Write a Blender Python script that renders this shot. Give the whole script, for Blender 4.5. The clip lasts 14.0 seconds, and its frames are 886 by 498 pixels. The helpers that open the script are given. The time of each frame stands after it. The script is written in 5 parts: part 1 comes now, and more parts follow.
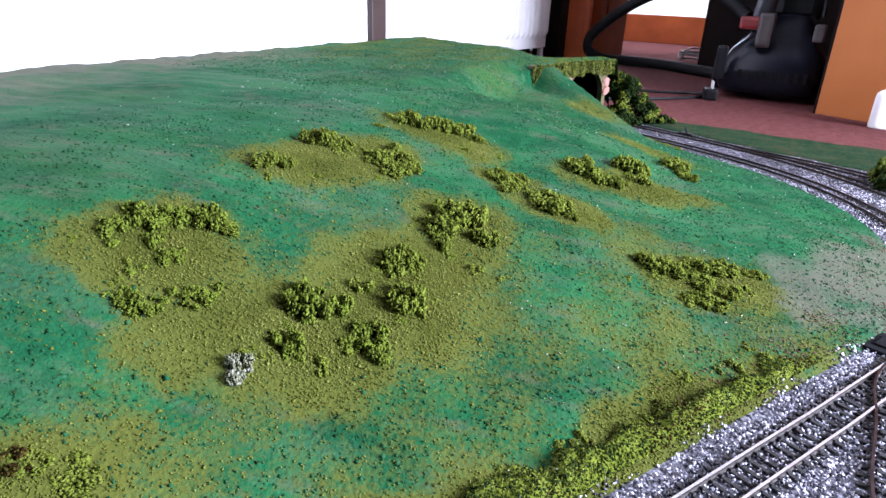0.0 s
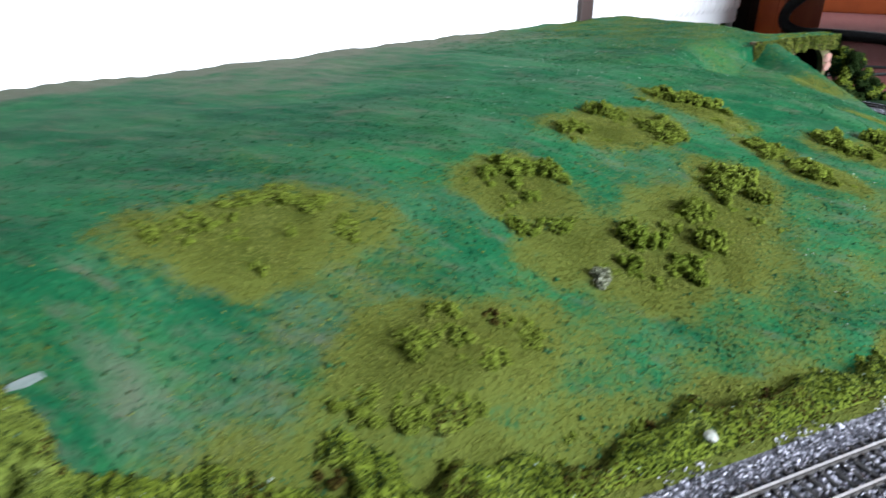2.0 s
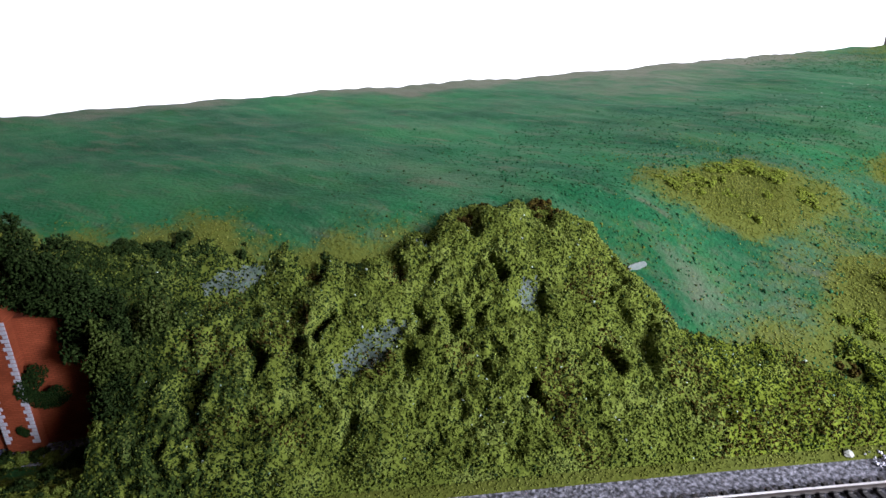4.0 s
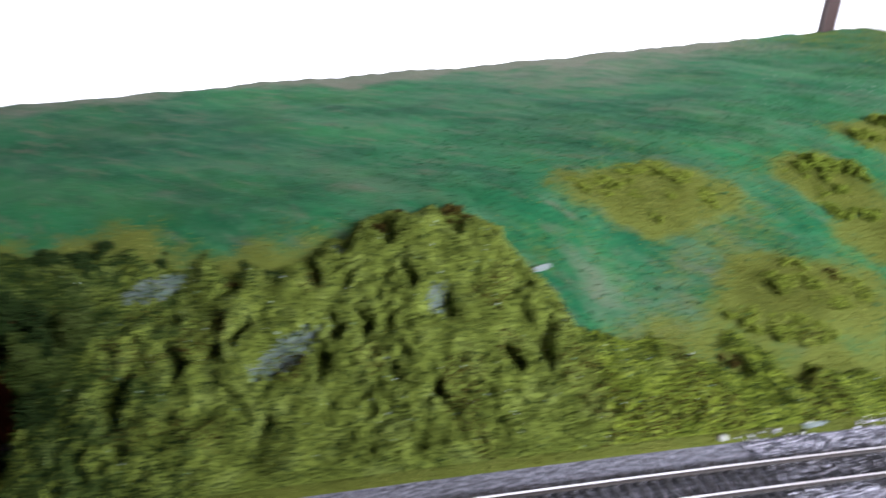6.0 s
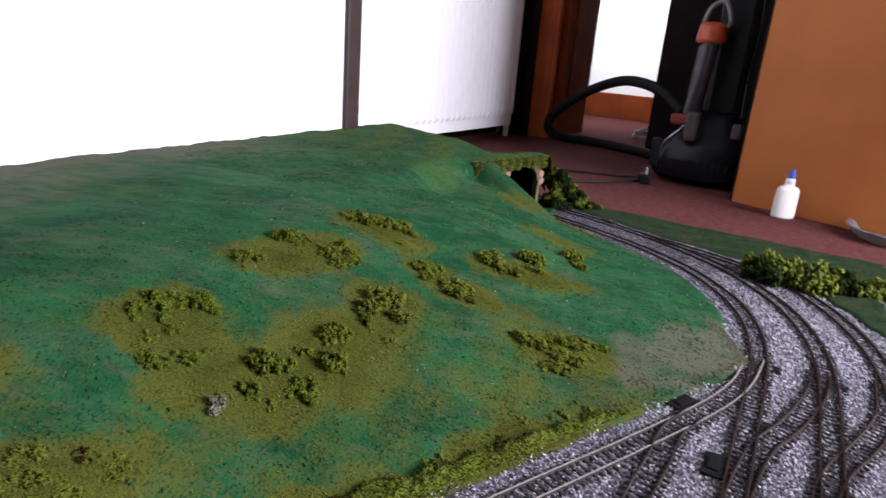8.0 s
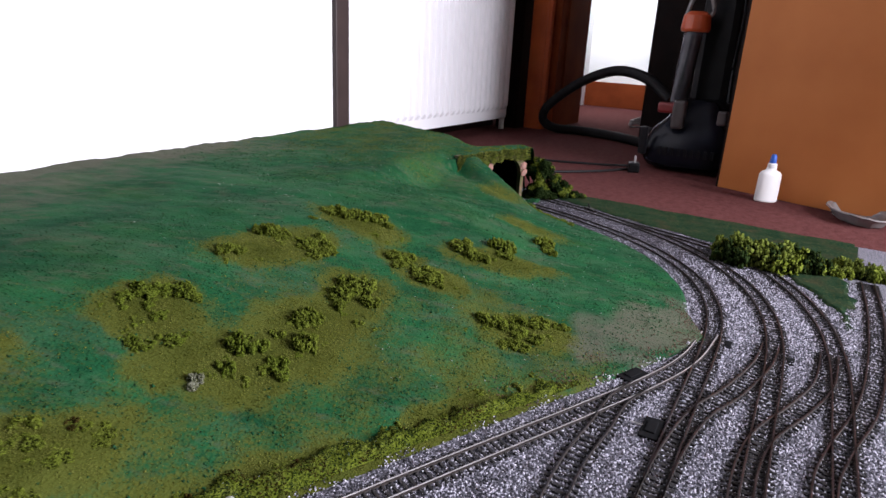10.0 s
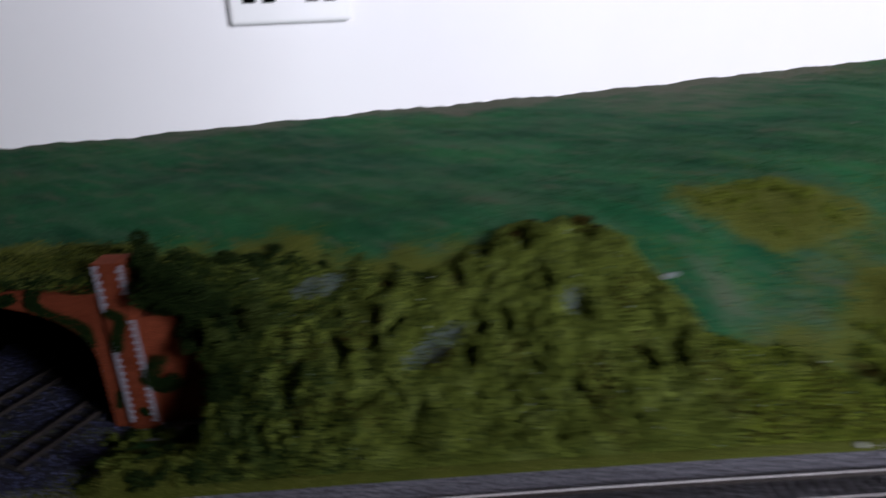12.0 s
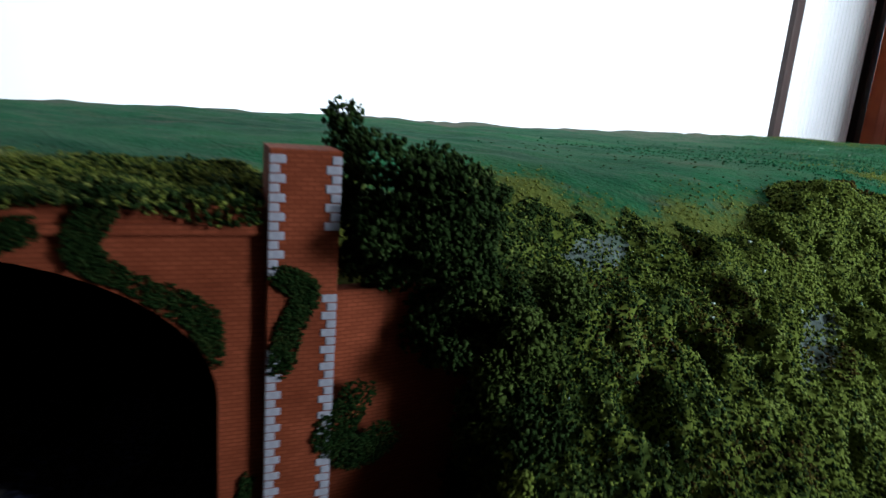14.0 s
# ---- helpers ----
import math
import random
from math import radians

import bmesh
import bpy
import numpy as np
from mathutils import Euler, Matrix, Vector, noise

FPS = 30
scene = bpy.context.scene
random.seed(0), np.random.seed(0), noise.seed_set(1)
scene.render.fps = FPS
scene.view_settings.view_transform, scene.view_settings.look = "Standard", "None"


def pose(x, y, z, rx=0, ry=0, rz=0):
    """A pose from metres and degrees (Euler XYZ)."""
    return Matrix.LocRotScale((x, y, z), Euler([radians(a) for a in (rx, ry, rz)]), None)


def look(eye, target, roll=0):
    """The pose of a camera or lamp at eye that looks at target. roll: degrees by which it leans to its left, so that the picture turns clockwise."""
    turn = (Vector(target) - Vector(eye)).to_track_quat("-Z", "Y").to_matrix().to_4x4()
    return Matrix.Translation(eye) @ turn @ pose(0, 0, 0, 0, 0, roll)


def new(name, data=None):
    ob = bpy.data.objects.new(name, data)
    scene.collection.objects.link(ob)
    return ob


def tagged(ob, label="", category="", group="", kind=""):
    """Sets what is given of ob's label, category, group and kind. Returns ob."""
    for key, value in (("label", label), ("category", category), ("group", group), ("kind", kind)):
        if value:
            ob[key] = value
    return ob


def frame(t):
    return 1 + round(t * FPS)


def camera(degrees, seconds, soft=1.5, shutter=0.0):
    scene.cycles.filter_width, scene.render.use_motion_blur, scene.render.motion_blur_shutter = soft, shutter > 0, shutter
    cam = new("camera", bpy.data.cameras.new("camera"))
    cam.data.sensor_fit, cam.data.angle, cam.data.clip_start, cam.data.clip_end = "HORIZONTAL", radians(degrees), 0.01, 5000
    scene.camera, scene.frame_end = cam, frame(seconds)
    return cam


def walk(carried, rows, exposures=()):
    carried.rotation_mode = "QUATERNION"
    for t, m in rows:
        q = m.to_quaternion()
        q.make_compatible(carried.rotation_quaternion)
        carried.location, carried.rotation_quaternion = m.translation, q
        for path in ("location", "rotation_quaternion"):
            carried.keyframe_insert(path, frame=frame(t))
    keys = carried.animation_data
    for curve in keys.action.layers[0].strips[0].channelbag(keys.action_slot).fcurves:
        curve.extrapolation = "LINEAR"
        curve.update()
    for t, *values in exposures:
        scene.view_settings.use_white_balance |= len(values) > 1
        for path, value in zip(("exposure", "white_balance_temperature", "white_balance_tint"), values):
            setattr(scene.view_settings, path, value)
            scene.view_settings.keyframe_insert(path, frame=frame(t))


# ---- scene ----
cam = camera(70.54, 14.0, soft=1.5, shutter=0.6)
PATH = [
    (0, 0.0276, 0.0064, 0.2123, 67.395, -2.118, -1.100),
    (0.5, 0.0241, -0.0019, 0.2128, 67.134, -1.873, -0.480),
    (1, -0.0148, -0.0271, 0.2205, 66.829, -0.415, 3.887),
    (1.5, -0.0567, -0.0640, 0.2263, 66.249, 1.041, 8.351),
    (2, -0.0839, -0.1051, 0.2255, 65.344, 0.307, 11.555),
    (2.5, -0.1174, -0.1657, 0.2467, 64.999, 1.571, 15.981),
    (3, -0.1644, -0.2221, 0.2462, 65.167, 0.622, 20.469),
    (3.5, -0.2252, -0.2772, 0.2447, 65.334, 0.540, 26.822),
    (3.7, -0.2296, -0.2926, 0.2273, 67.297, 0.217, 28.922),
    (5.8, -0.2079, -0.2979, 0.2532, 64.572, 1.579, 26.552),
    (6, -0.1946, -0.2904, 0.2550, 64.795, -0.323, 25.790),
    (6.5, -0.0780, -0.2166, 0.2724, 67.698, -3.274, 15.486),
    (7, 0.0019, -0.1727, 0.2886, 70.450, -6.236, 6.470),
    (7.5, 0.0549, -0.1422, 0.2971, 71.740, -5.110, -0.567),
    (8, 0.0747, -0.1459, 0.3047, 72.091, -4.387, -1.930),
    (8.2, 0.0846, -0.1491, 0.3040, 71.416, -3.460, -2.895),
    (10.3, 0.1222, -0.2151, 0.3264, 71.540, -2.199, -0.470),
    (10.5, 0.0928, -0.2310, 0.3334, 72.013, -1.039, 2.594),
    (11, 0.0502, -0.2817, 0.3239, 72.809, -1.370, 11.680),
    (11.5, -0.0451, -0.3173, 0.3034, 72.852, -0.514, 19.258),
    (11.8, -0.1349, -0.3406, 0.2830, 68.636, 0.763, 27.396),
    (12, -0.2140, -0.3420, 0.2523, 67.812, 1.580, 32.201),
    (12.5, -0.4171, -0.3462, 0.1805, 70.631, -3.295, 22.828),
    (13, -0.4690, -0.3352, 0.1523, 70.340, -3.283, 19.331),
    (13.5, -0.4870, -0.3366, 0.1455, 73.873, -1.703, 14.796),
    (14, -0.4946, -0.3104, 0.1259, 77.007, -4.562, 12.901),
]
EXPOSURES = [(0.0, 0.83, 5600, 12), (1.0, 0.72, 5750, 3), (2.5, 0.56, 5900, -3), (3.5, 0.60, 6050, 7), (6.0, 0.80, 6000, 7), (6.6, 0.0, 6250, 10), (7.0, -0.25, 6350, 11), (7.5, -0.3, 6300, 15), (8.0, -0.2, 6300, 15), (10.5, -0.4, 6250, 11), (11.0, -0.95, 6150, 13), (11.5, -1.05, 6050, 15), (12.0, -0.88, 6100, 10), (12.5, -0.4, 6100, 9), (13.0, 1.08, 6300, -1), (13.5, 1.45, 6250, -4), (14.0, 0.05, 5650, -7)]
walk(cam, [(t, pose(*row)) for t, *row in PATH], EXPOSURES)

# ---- light: a window in the wall across the room, and a dim bounce from the sky ----
world = bpy.data.worlds.new("world")
scene.world = world
world.use_nodes = True
world.node_tree.nodes["Background"].inputs[0].default_value = (0.75, 0.85, 1.0, 1)
world.node_tree.nodes["Background"].inputs[1].default_value = 0.25

# ---- plan ----
# p runs along the long wall, q from that wall into the room; the rails' tops lie at z = 0
O = (-0.073, 1.310)
A1 = math.radians(55.0)
E1 = (math.cos(A1), math.sin(A1))
E2 = (E1[1], -E1[0])
CARPET = -0.018


def to_pq(x, y):
    dx, dy = x - O[0], y - O[1]
    return dx * E1[0] + dy * E1[1], dx * E2[0] + dy * E2[1]


def to_xy(p, q):
    return O[0] + p * E1[0] + q * E2[0], O[1] + p * E1[1] + q * E2[1]


ROOM_TURN = Matrix.Translation((O[0], O[1], 0)) @ Matrix.Rotation(A1, 4, "Z")


def at_pq(p, q, z=0.0, turn=0.0):
    """A pose at a place of the room's plan; its y axis points to the long wall."""
    x, y = to_xy(p, q)
    return Matrix.Translation((x, y, z)) @ Matrix.Rotation(A1 + radians(turn), 4, "Z")


window_light = bpy.data.lights.new("window_light", "AREA")
window_light.shape, window_light.size, window_light.size_y = "RECTANGLE", 1.2, 1.15
window_light.energy, window_light.color = 265, (0.965, 0.94, 1.0)
lamp = new("window_light", window_light)
lamp.matrix_world = look((*to_xy(0.02, 3.17), 1.05), (*to_xy(-0.20, 0.0), 0.35))

# daylight of the hall behind the doorway
hall_light = bpy.data.lights.new("hall_light", "AREA")
hall_light.shape, hall_light.size, hall_light.size_y, hall_light.energy, hall_light.color = "RECTANGLE", 0.5, 0.8, 16, (0.95, 0.97, 1.0)
hall_lamp = new("hall_light", hall_light)
hall_lamp.matrix_world = look((*to_xy(2.15, -0.30), 0.75), (*to_xy(2.6, -0.02), 0.35))


# ---- materials ----
def material(name, colors, scale=40.0, detail=6.0, rough=0.8, metal=0.0, bump=0.0, bump_scale=None, fine=None, island=None, positions=None, coat=0.0, spec=0.5):
    """Noise of one scale through a ramp of colours, a second, finer noise over it, and relief."""
    m = bpy.data.materials.new(name)
    m.use_nodes = True
    nt = m.node_tree
    b = nt.nodes["Principled BSDF"]
    b.inputs["Roughness"].default_value, b.inputs["Metallic"].default_value = rough, metal
    b.inputs["Specular IOR Level"].default_value = spec
    b.inputs["Coat Weight"].default_value = coat
    tc = nt.nodes.new("ShaderNodeTexCoord")
    n = nt.nodes.new("ShaderNodeTexNoise")
    n.inputs["Scale"].default_value, n.inputs["Detail"].default_value = scale, detail
    nt.links.new(tc.outputs["Object"], n.inputs["Vector"])
    r = nt.nodes.new("ShaderNodeValToRGB")
    while len(r.color_ramp.elements) < len(colors):
        r.color_ramp.elements.new(0.5)
    for i, c in enumerate(colors):
        e = r.color_ramp.elements[i]
        e.position = positions[i] if positions else 0.3 + 0.4 * i / max(1, len(colors) - 1)
        e.color = (*c, 1)
    source = n.outputs["Fac"]
    if island:
        g = nt.nodes.new("ShaderNodeNewGeometry")
        mixn = nt.nodes.new("ShaderNodeMath")
        mixn.operation = "MULTIPLY_ADD"
        mixn.inputs[1].default_value = island
        nt.links.new(g.outputs["Random Per Island"], mixn.inputs[0])
        half = nt.nodes.new("ShaderNodeMath")
        half.operation = "MULTIPLY_ADD"
        half.inputs[1].default_value, half.inputs[2].default_value = 1 - island * 0.5, 0.0
        nt.links.new(n.outputs["Fac"], half.inputs[0])
        nt.links.new(half.outputs[0], mixn.inputs[2])
        off = nt.nodes.new("ShaderNodeMath")
        off.operation = "ADD"
        off.inputs[1].default_value = -island * 0.25
        nt.links.new(mixn.outputs[0], off.inputs[0])
        source = off.outputs[0]
    nt.links.new(source, r.inputs[0])
    out = r.outputs[0]
    if fine:
        amount, fscale, fcolor = fine
        n2 = nt.nodes.new("ShaderNodeTexNoise")
        n2.inputs["Scale"].default_value, n2.inputs["Detail"].default_value = fscale, 4
        nt.links.new(tc.outputs["Object"], n2.inputs["Vector"])
        mp = nt.nodes.new("ShaderNodeMapRange")
        mp.inputs[1].default_value, mp.inputs[2].default_value, mp.inputs[4].default_value = 0.52, 0.72, amount
        nt.links.new(n2.outputs["Fac"], mp.inputs[0])
        mx = nt.nodes.new("ShaderNodeMix")
        mx.data_type = "RGBA"
        mx.inputs[7].default_value = (*fcolor, 1)
        nt.links.new(mp.outputs[0], mx.inputs[0])
        nt.links.new(out, mx.inputs[6])
        out = mx.outputs[2]
    nt.links.new(out, b.inputs["Base Color"])
    if bump:
        n3 = nt.nodes.new("ShaderNodeTexNoise")
        n3.inputs["Scale"].default_value, n3.inputs["Detail"].default_value = bump_scale or scale * 4, 5
        nt.links.new(tc.outputs["Object"], n3.inputs["Vector"])
        bp = nt.nodes.new("ShaderNodeBump")
        bp.inputs["Strength"].default_value, bp.inputs["Distance"].default_value = min(1.0, bump * 1000), bump
        nt.links.new(n3.outputs["Fac"], bp.inputs["Height"])
        nt.links.new(bp.outputs[0], b.inputs["Normal"])
    return m


WALL = material("wall_paint", [(0.80, 0.79, 0.80), (0.84, 0.83, 0.84)], 3, rough=0.55, bump=0.0003, bump_scale=180)
# dark beige for walls out of view, chosen to cut bounced light
UNSEEN_WALL = material("bounce_cutting_beige", [(0.1100, 0.0935, 0.0825), (0.1430, 0.1210, 0.1045)], 3, rough=0.7, bump=0.0003, bump_scale=180)
# the unseen ceiling is darkened to grey so that less light bounces
CEIL = material("bounce_cutting_grey", [(0.2100, 0.2100, 0.2100), (0.2400, 0.2400, 0.2350)], 3, rough=0.8)
CARPET_MAT = material("carpet_pile", [(0.075, 0.024, 0.023), (0.115, 0.042, 0.040)], 60, rough=0.95, bump=0.0016, bump_scale=420, fine=(0.5, 260, (0.17, 0.080, 0.075)), spec=0.04)
POST_WOOD = material("brown_painted_post", [(0.022, 0.013, 0.012), (0.040, 0.025, 0.023)], 14, rough=0.5, bump=0.0003, bump_scale=90, spec=0.3)
DARK_WOOD = material("dark_stained_wood", [(0.004, 0.0018, 0.0014), (0.0095, 0.0036, 0.0027)], 14, rough=0.6, bump=0.0003, bump_scale=90, spec=0.12)
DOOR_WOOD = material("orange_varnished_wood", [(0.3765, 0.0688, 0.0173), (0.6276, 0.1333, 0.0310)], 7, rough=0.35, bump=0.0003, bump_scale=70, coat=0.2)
# door varnish darkened to offset the hall lamp and for the wardrobe's shaded side
LEAF_WOOD = material("darkened_varnish", [(0.1275, 0.0238, 0.0065), (0.2100, 0.0448, 0.0117)], 7, rough=0.8, bump=0.0003, bump_scale=70, spec=0.1)
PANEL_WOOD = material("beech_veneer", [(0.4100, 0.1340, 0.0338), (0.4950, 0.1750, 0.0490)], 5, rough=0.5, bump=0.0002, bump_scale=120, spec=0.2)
RAD_PAINT = material("radiator_enamel", [(0.86, 0.85, 0.88), (0.90, 0.89, 0.92)], 6, rough=0.35)
WHITE_PLASTIC = material("white_plastic", [(0.78, 0.78, 0.78), (0.82, 0.82, 0.82)], 20, rough=0.35)
BLACK_PLASTIC = material("black_plastic", [(0.003, 0.003, 0.0036), (0.006, 0.006, 0.0072)], 30, rough=0.45, spec=0.2)
BLACK_RUBBER = material("black_rubber", [(0.0056, 0.0056, 0.0063), (0.0098, 0.0098, 0.0112)], 30, rough=0.55, spec=0.2)
SHELL = material("blue_black_gloss_plastic", [(0.006, 0.007, 0.012), (0.010, 0.012, 0.020)], 30, rough=0.25, spec=0.2)
GREY_PLASTIC = material("grey_plastic", [(0.007, 0.007, 0.0084), (0.0126, 0.0126, 0.0154)], 30, rough=0.3, spec=0.15)
RED_PLASTIC = material("red_plastic", [(0.16, 0.012, 0.012), (0.20, 0.018, 0.018)], 30, rough=0.4)
ORANGE_PLASTIC = material("orange_plastic", [(0.42, 0.07, 0.02), (0.50, 0.09, 0.03)], 30, rough=0.35)
BLUE_PLASTIC = material("blue_plastic", [(0.01, 0.08, 0.42), (0.02, 0.10, 0.48)], 30, rough=0.35)
CANISTER = material("clear_grey_canister", [(0.0280, 0.0280, 0.0340), (0.0560, 0.0560, 0.0660)], 18, rough=0.12, spec=0.4)
PALE_PLASTIC = material("translucent_grey_plastic", [(0.156, 0.147, 0.147), (0.24, 0.228, 0.228)], 25, rough=0.2)
DULL_PLASTIC = material("dull_grey_plastic", [(0.045, 0.036, 0.036), (0.075, 0.062, 0.062)], 25, rough=0.4)
# near-black that stands for unlit depth in tunnel bores and socket holes
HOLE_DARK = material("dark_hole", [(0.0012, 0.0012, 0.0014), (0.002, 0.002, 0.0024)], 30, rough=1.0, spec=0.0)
PLY = material("plywood", [(0.30, 0.19, 0.10), (0.38, 0.25, 0.14)], 12, rough=0.75, bump=0.0003)
BALLAST_BED = material("ballast_bed", [(0.0263, 0.0255, 0.0315), (0.1200, 0.1162, 0.1425), (0.2700, 0.2625, 0.3150)], 420, rough=0.9, bump=0.0012, bump_scale=600, positions=(0.36, 0.5, 0.64))
BALLAST_STONE = material("ballast_stone", [(0.035, 0.034, 0.043), (0.23, 0.222, 0.27), (0.66, 0.64, 0.74)], 60, rough=0.85, island=0.9, positions=(0.27, 0.5, 0.74))
SLEEPER_MAT = material("sleeper_plastic", [(0.0041, 0.0034, 0.0040), (0.0100, 0.0084, 0.0092)], 200, rough=0.8, fine=(0.6, 900, (0.16, 0.14, 0.14)))
RAIL_STEEL = material("rail_steel", [(0.5328, 0.504, 0.5184), (0.6192, 0.5976, 0.612)], 90, rough=0.40, metal=0.55)
# darker rail tops stand in for dark reflections; only the front track stays bright
RAIL_DULL = material("dark_reflection_rail", [(0.0750, 0.0680, 0.0782), (0.1800, 0.1720, 0.1978)], 60, rough=0.38, metal=1.0)
MATT_BLACK = material("matt_black", [(0.005, 0.005, 0.006), (0.009, 0.009, 0.010)], 60, rough=0.9, spec=0.1)
RAIL_RUST = material("rail_rust", [(0.0122, 0.0084, 0.0076), (0.0258, 0.0167, 0.0137)], 200, rough=0.75)
TURF = material("olive_turf", [(0.0600, 0.0720, 0.0115), (0.1080, 0.1210, 0.0210), (0.1540, 0.1660, 0.0400)], 30, rough=0.9, island=0.22, positions=(0.33, 0.5, 0.67), spec=0.03)
BUSH = material("olive_foliage", [(0.0454, 0.0611, 0.0065), (0.0989, 0.1239, 0.0141), (0.1565, 0.1812, 0.0376)], 60, rough=0.9, island=0.32, positions=(0.22, 0.5, 0.78), spec=0.03)
MOSS_BUSH = material("sage_foliage", [(0.0499, 0.0674, 0.0066), (0.1010, 0.1323, 0.0145), (0.1484, 0.1837, 0.0330)], 60, rough=0.9, island=0.35, positions=(0.22, 0.5, 0.78), spec=0.03)
PALE_BUSH = material("grey_lichen", [(0.0720, 0.0780, 0.0392), (0.1800, 0.1860, 0.1232), (0.3120, 0.3120, 0.2464)], 60, rough=0.9, island=0.45, positions=(0.22, 0.5, 0.78), spec=0.03)
DARK_BUSH = material("dark_green_foliage", [(0.0056, 0.0109, 0.0027), (0.0149, 0.0268, 0.0066), (0.0303, 0.0471, 0.0131)], 60, rough=0.9, island=0.32, positions=(0.22, 0.5, 0.78), spec=0.03)
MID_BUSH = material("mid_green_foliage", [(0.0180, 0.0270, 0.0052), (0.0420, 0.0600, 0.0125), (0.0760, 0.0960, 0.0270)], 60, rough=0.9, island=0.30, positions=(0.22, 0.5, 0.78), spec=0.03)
BANK_BUSH = material("leaf_green_foliage", [(0.0407, 0.0518, 0.0080), (0.0910, 0.1130, 0.0190), (0.1320, 0.1580, 0.0400)], 60, rough=0.9, island=0.22, positions=(0.22, 0.5, 0.78), spec=0.03)
# near-black core colour that paints the shade in the clumps' hollows
SHADE_CORE = material("hollow_shade_core", [(0.006, 0.008, 0.002), (0.022, 0.026, 0.005)], 80, rough=1.0, spec=0.0)
BROWN_TURF = material("brown_turf", [(0.0117, 0.0069, 0.0021), (0.0346, 0.0223, 0.0053), (0.0585, 0.0505, 0.0096)], 60, rough=0.95, island=0.8, positions=(0.22, 0.5, 0.78), spec=0.03)
EARTH = material("brown_earth", [(0.038, 0.019, 0.0122), (0.0988, 0.057, 0.038), (0.1292, 0.0912, 0.0684)], 60, rough=0.95, island=0.6, positions=(0.22, 0.5, 0.78), spec=0.1)
GRIT = material("green_grit", [(0.0060, 0.0410, 0.0165), (0.0110, 0.0640, 0.0240), (0.0270, 0.0800, 0.0330)], 30, rough=0.9, island=0.5, positions=(0.25, 0.5, 0.75), spec=0.1)
SPECK = material("pale_flock", [(0.06, 0.12, 0.08), (0.26, 0.30, 0.25)], 60, rough=0.9, island=0.8)
PLASTER = material("bare_plaster", [(0.024, 0.040, 0.030), (0.078, 0.094, 0.088)], 120, rough=0.9, bump=0.0006, fine=(0.5, 200, (0.08, 0.14, 0.06)))
PINK_PLASTER = material("pink_plaster", [(0.046, 0.050, 0.010), (0.075, 0.060, 0.022), (0.15, 0.075, 0.055)], 90, rough=0.9, bump=0.0006, fine=(0.6, 160, (0.10, 0.10, 0.05)))
CHEEK = material("pinkish_bare_plaster", [(0.16, 0.075, 0.055), (0.27, 0.14, 0.11)], 120, rough=0.9, bump=0.0008, fine=(0.6, 150, (0.16, 0.15, 0.13)))
FLAKE = material("pale_plaster_flake", [(0.065, 0.085, 0.078), (0.13, 0.145, 0.1404)], 150, rough=0.9, bump=0.0004)
GREEN_VERGE = material("green_verge_paint", [(0.0051, 0.0208, 0.0097), (0.0136, 0.0320, 0.0150), (0.0289, 0.0320, 0.0165)], 26, rough=0.9, bump=0.0009, bump_scale=480, fine=(0.5, 240, (0.09, 0.085, 0.03)), spec=0.04)
ROCK = material("pale_rock", [(0.22, 0.23, 0.20), (0.36, 0.36, 0.32)], 120, rough=0.85, bump=0.0005)
QUOIN = material("pale_stone", [(0.2016, 0.196, 0.2352), (0.308, 0.3024, 0.3472)], 300, rough=0.8)
# darker ballast that paints in the dimmer light by the far tunnel
FAR_SHADE_STONE = material("far_shade_ballast", [(0.020, 0.018, 0.022), (0.060, 0.056, 0.068), (0.15, 0.14, 0.17)], 60, rough=0.8, island=0.8, positions=(0.2, 0.5, 0.8), spec=0.2)
# blue-black stands in for the shade on the brick tunnel's ballast
TUNNEL_STONE = material("tunnel_shade_ballast", [(0.0047, 0.0056, 0.0188), (0.0235, 0.0263, 0.0853), (0.0752, 0.0823, 0.1956)], 60, rough=0.6, island=0.9, positions=(0.2, 0.5, 0.8))
TUNNEL_BED = material("tunnel_shade_bed", [(0.004, 0.005, 0.010), (0.018, 0.020, 0.040)], 420, rough=0.9, bump=0.0012, bump_scale=600)
IVY = material("ivy_leaf", [(0.0040, 0.0095, 0.0020), (0.0090, 0.0200, 0.0050), (0.0200, 0.0250, 0.0060)], 90, rough=0.9, island=0.4, positions=(0.25, 0.5, 0.8), spec=0.03)


def brick_material():
    m = material("red_brick_card", [(0.135, 0.030, 0.012), (0.205, 0.050, 0.022)], 60, rough=0.85, spec=0.12)
    nt = m.node_tree
    b = nt.nodes["Principled BSDF"]
    tc = nt.nodes.new("ShaderNodeTexCoord")
    mp = nt.nodes.new("ShaderNodeMapping")
    mp.inputs["Rotation"].default_value = (math.pi / 2, 0, 0)
    nt.links.new(tc.outputs["Object"], mp.inputs["Vector"])
    t = nt.nodes.new("ShaderNodeTexBrick")
    t.inputs["Scale"].default_value = 1.0
    t.inputs["Brick Width"].default_value, t.inputs["Row Height"].default_value, t.inputs["Mortar Size"].default_value = 0.0032, 0.00115, 0.00016
    t.inputs["Color1"].default_value, t.inputs["Color2"].default_value, t.inputs["Mortar"].default_value = (1, 1, 1, 1), (0.78, 0.74, 0.72, 1), (0.62, 0.55, 0.5, 1)
    nt.links.new(mp.outputs[0], t.inputs["Vector"])
    mx = nt.nodes.new("ShaderNodeMix")
    mx.data_type, mx.blend_type = "RGBA", "MULTIPLY"
    mx.inputs[0].default_value = 1.0
    nt.links.new(b.inputs["Base Color"].links[0].from_socket, mx.inputs[6])
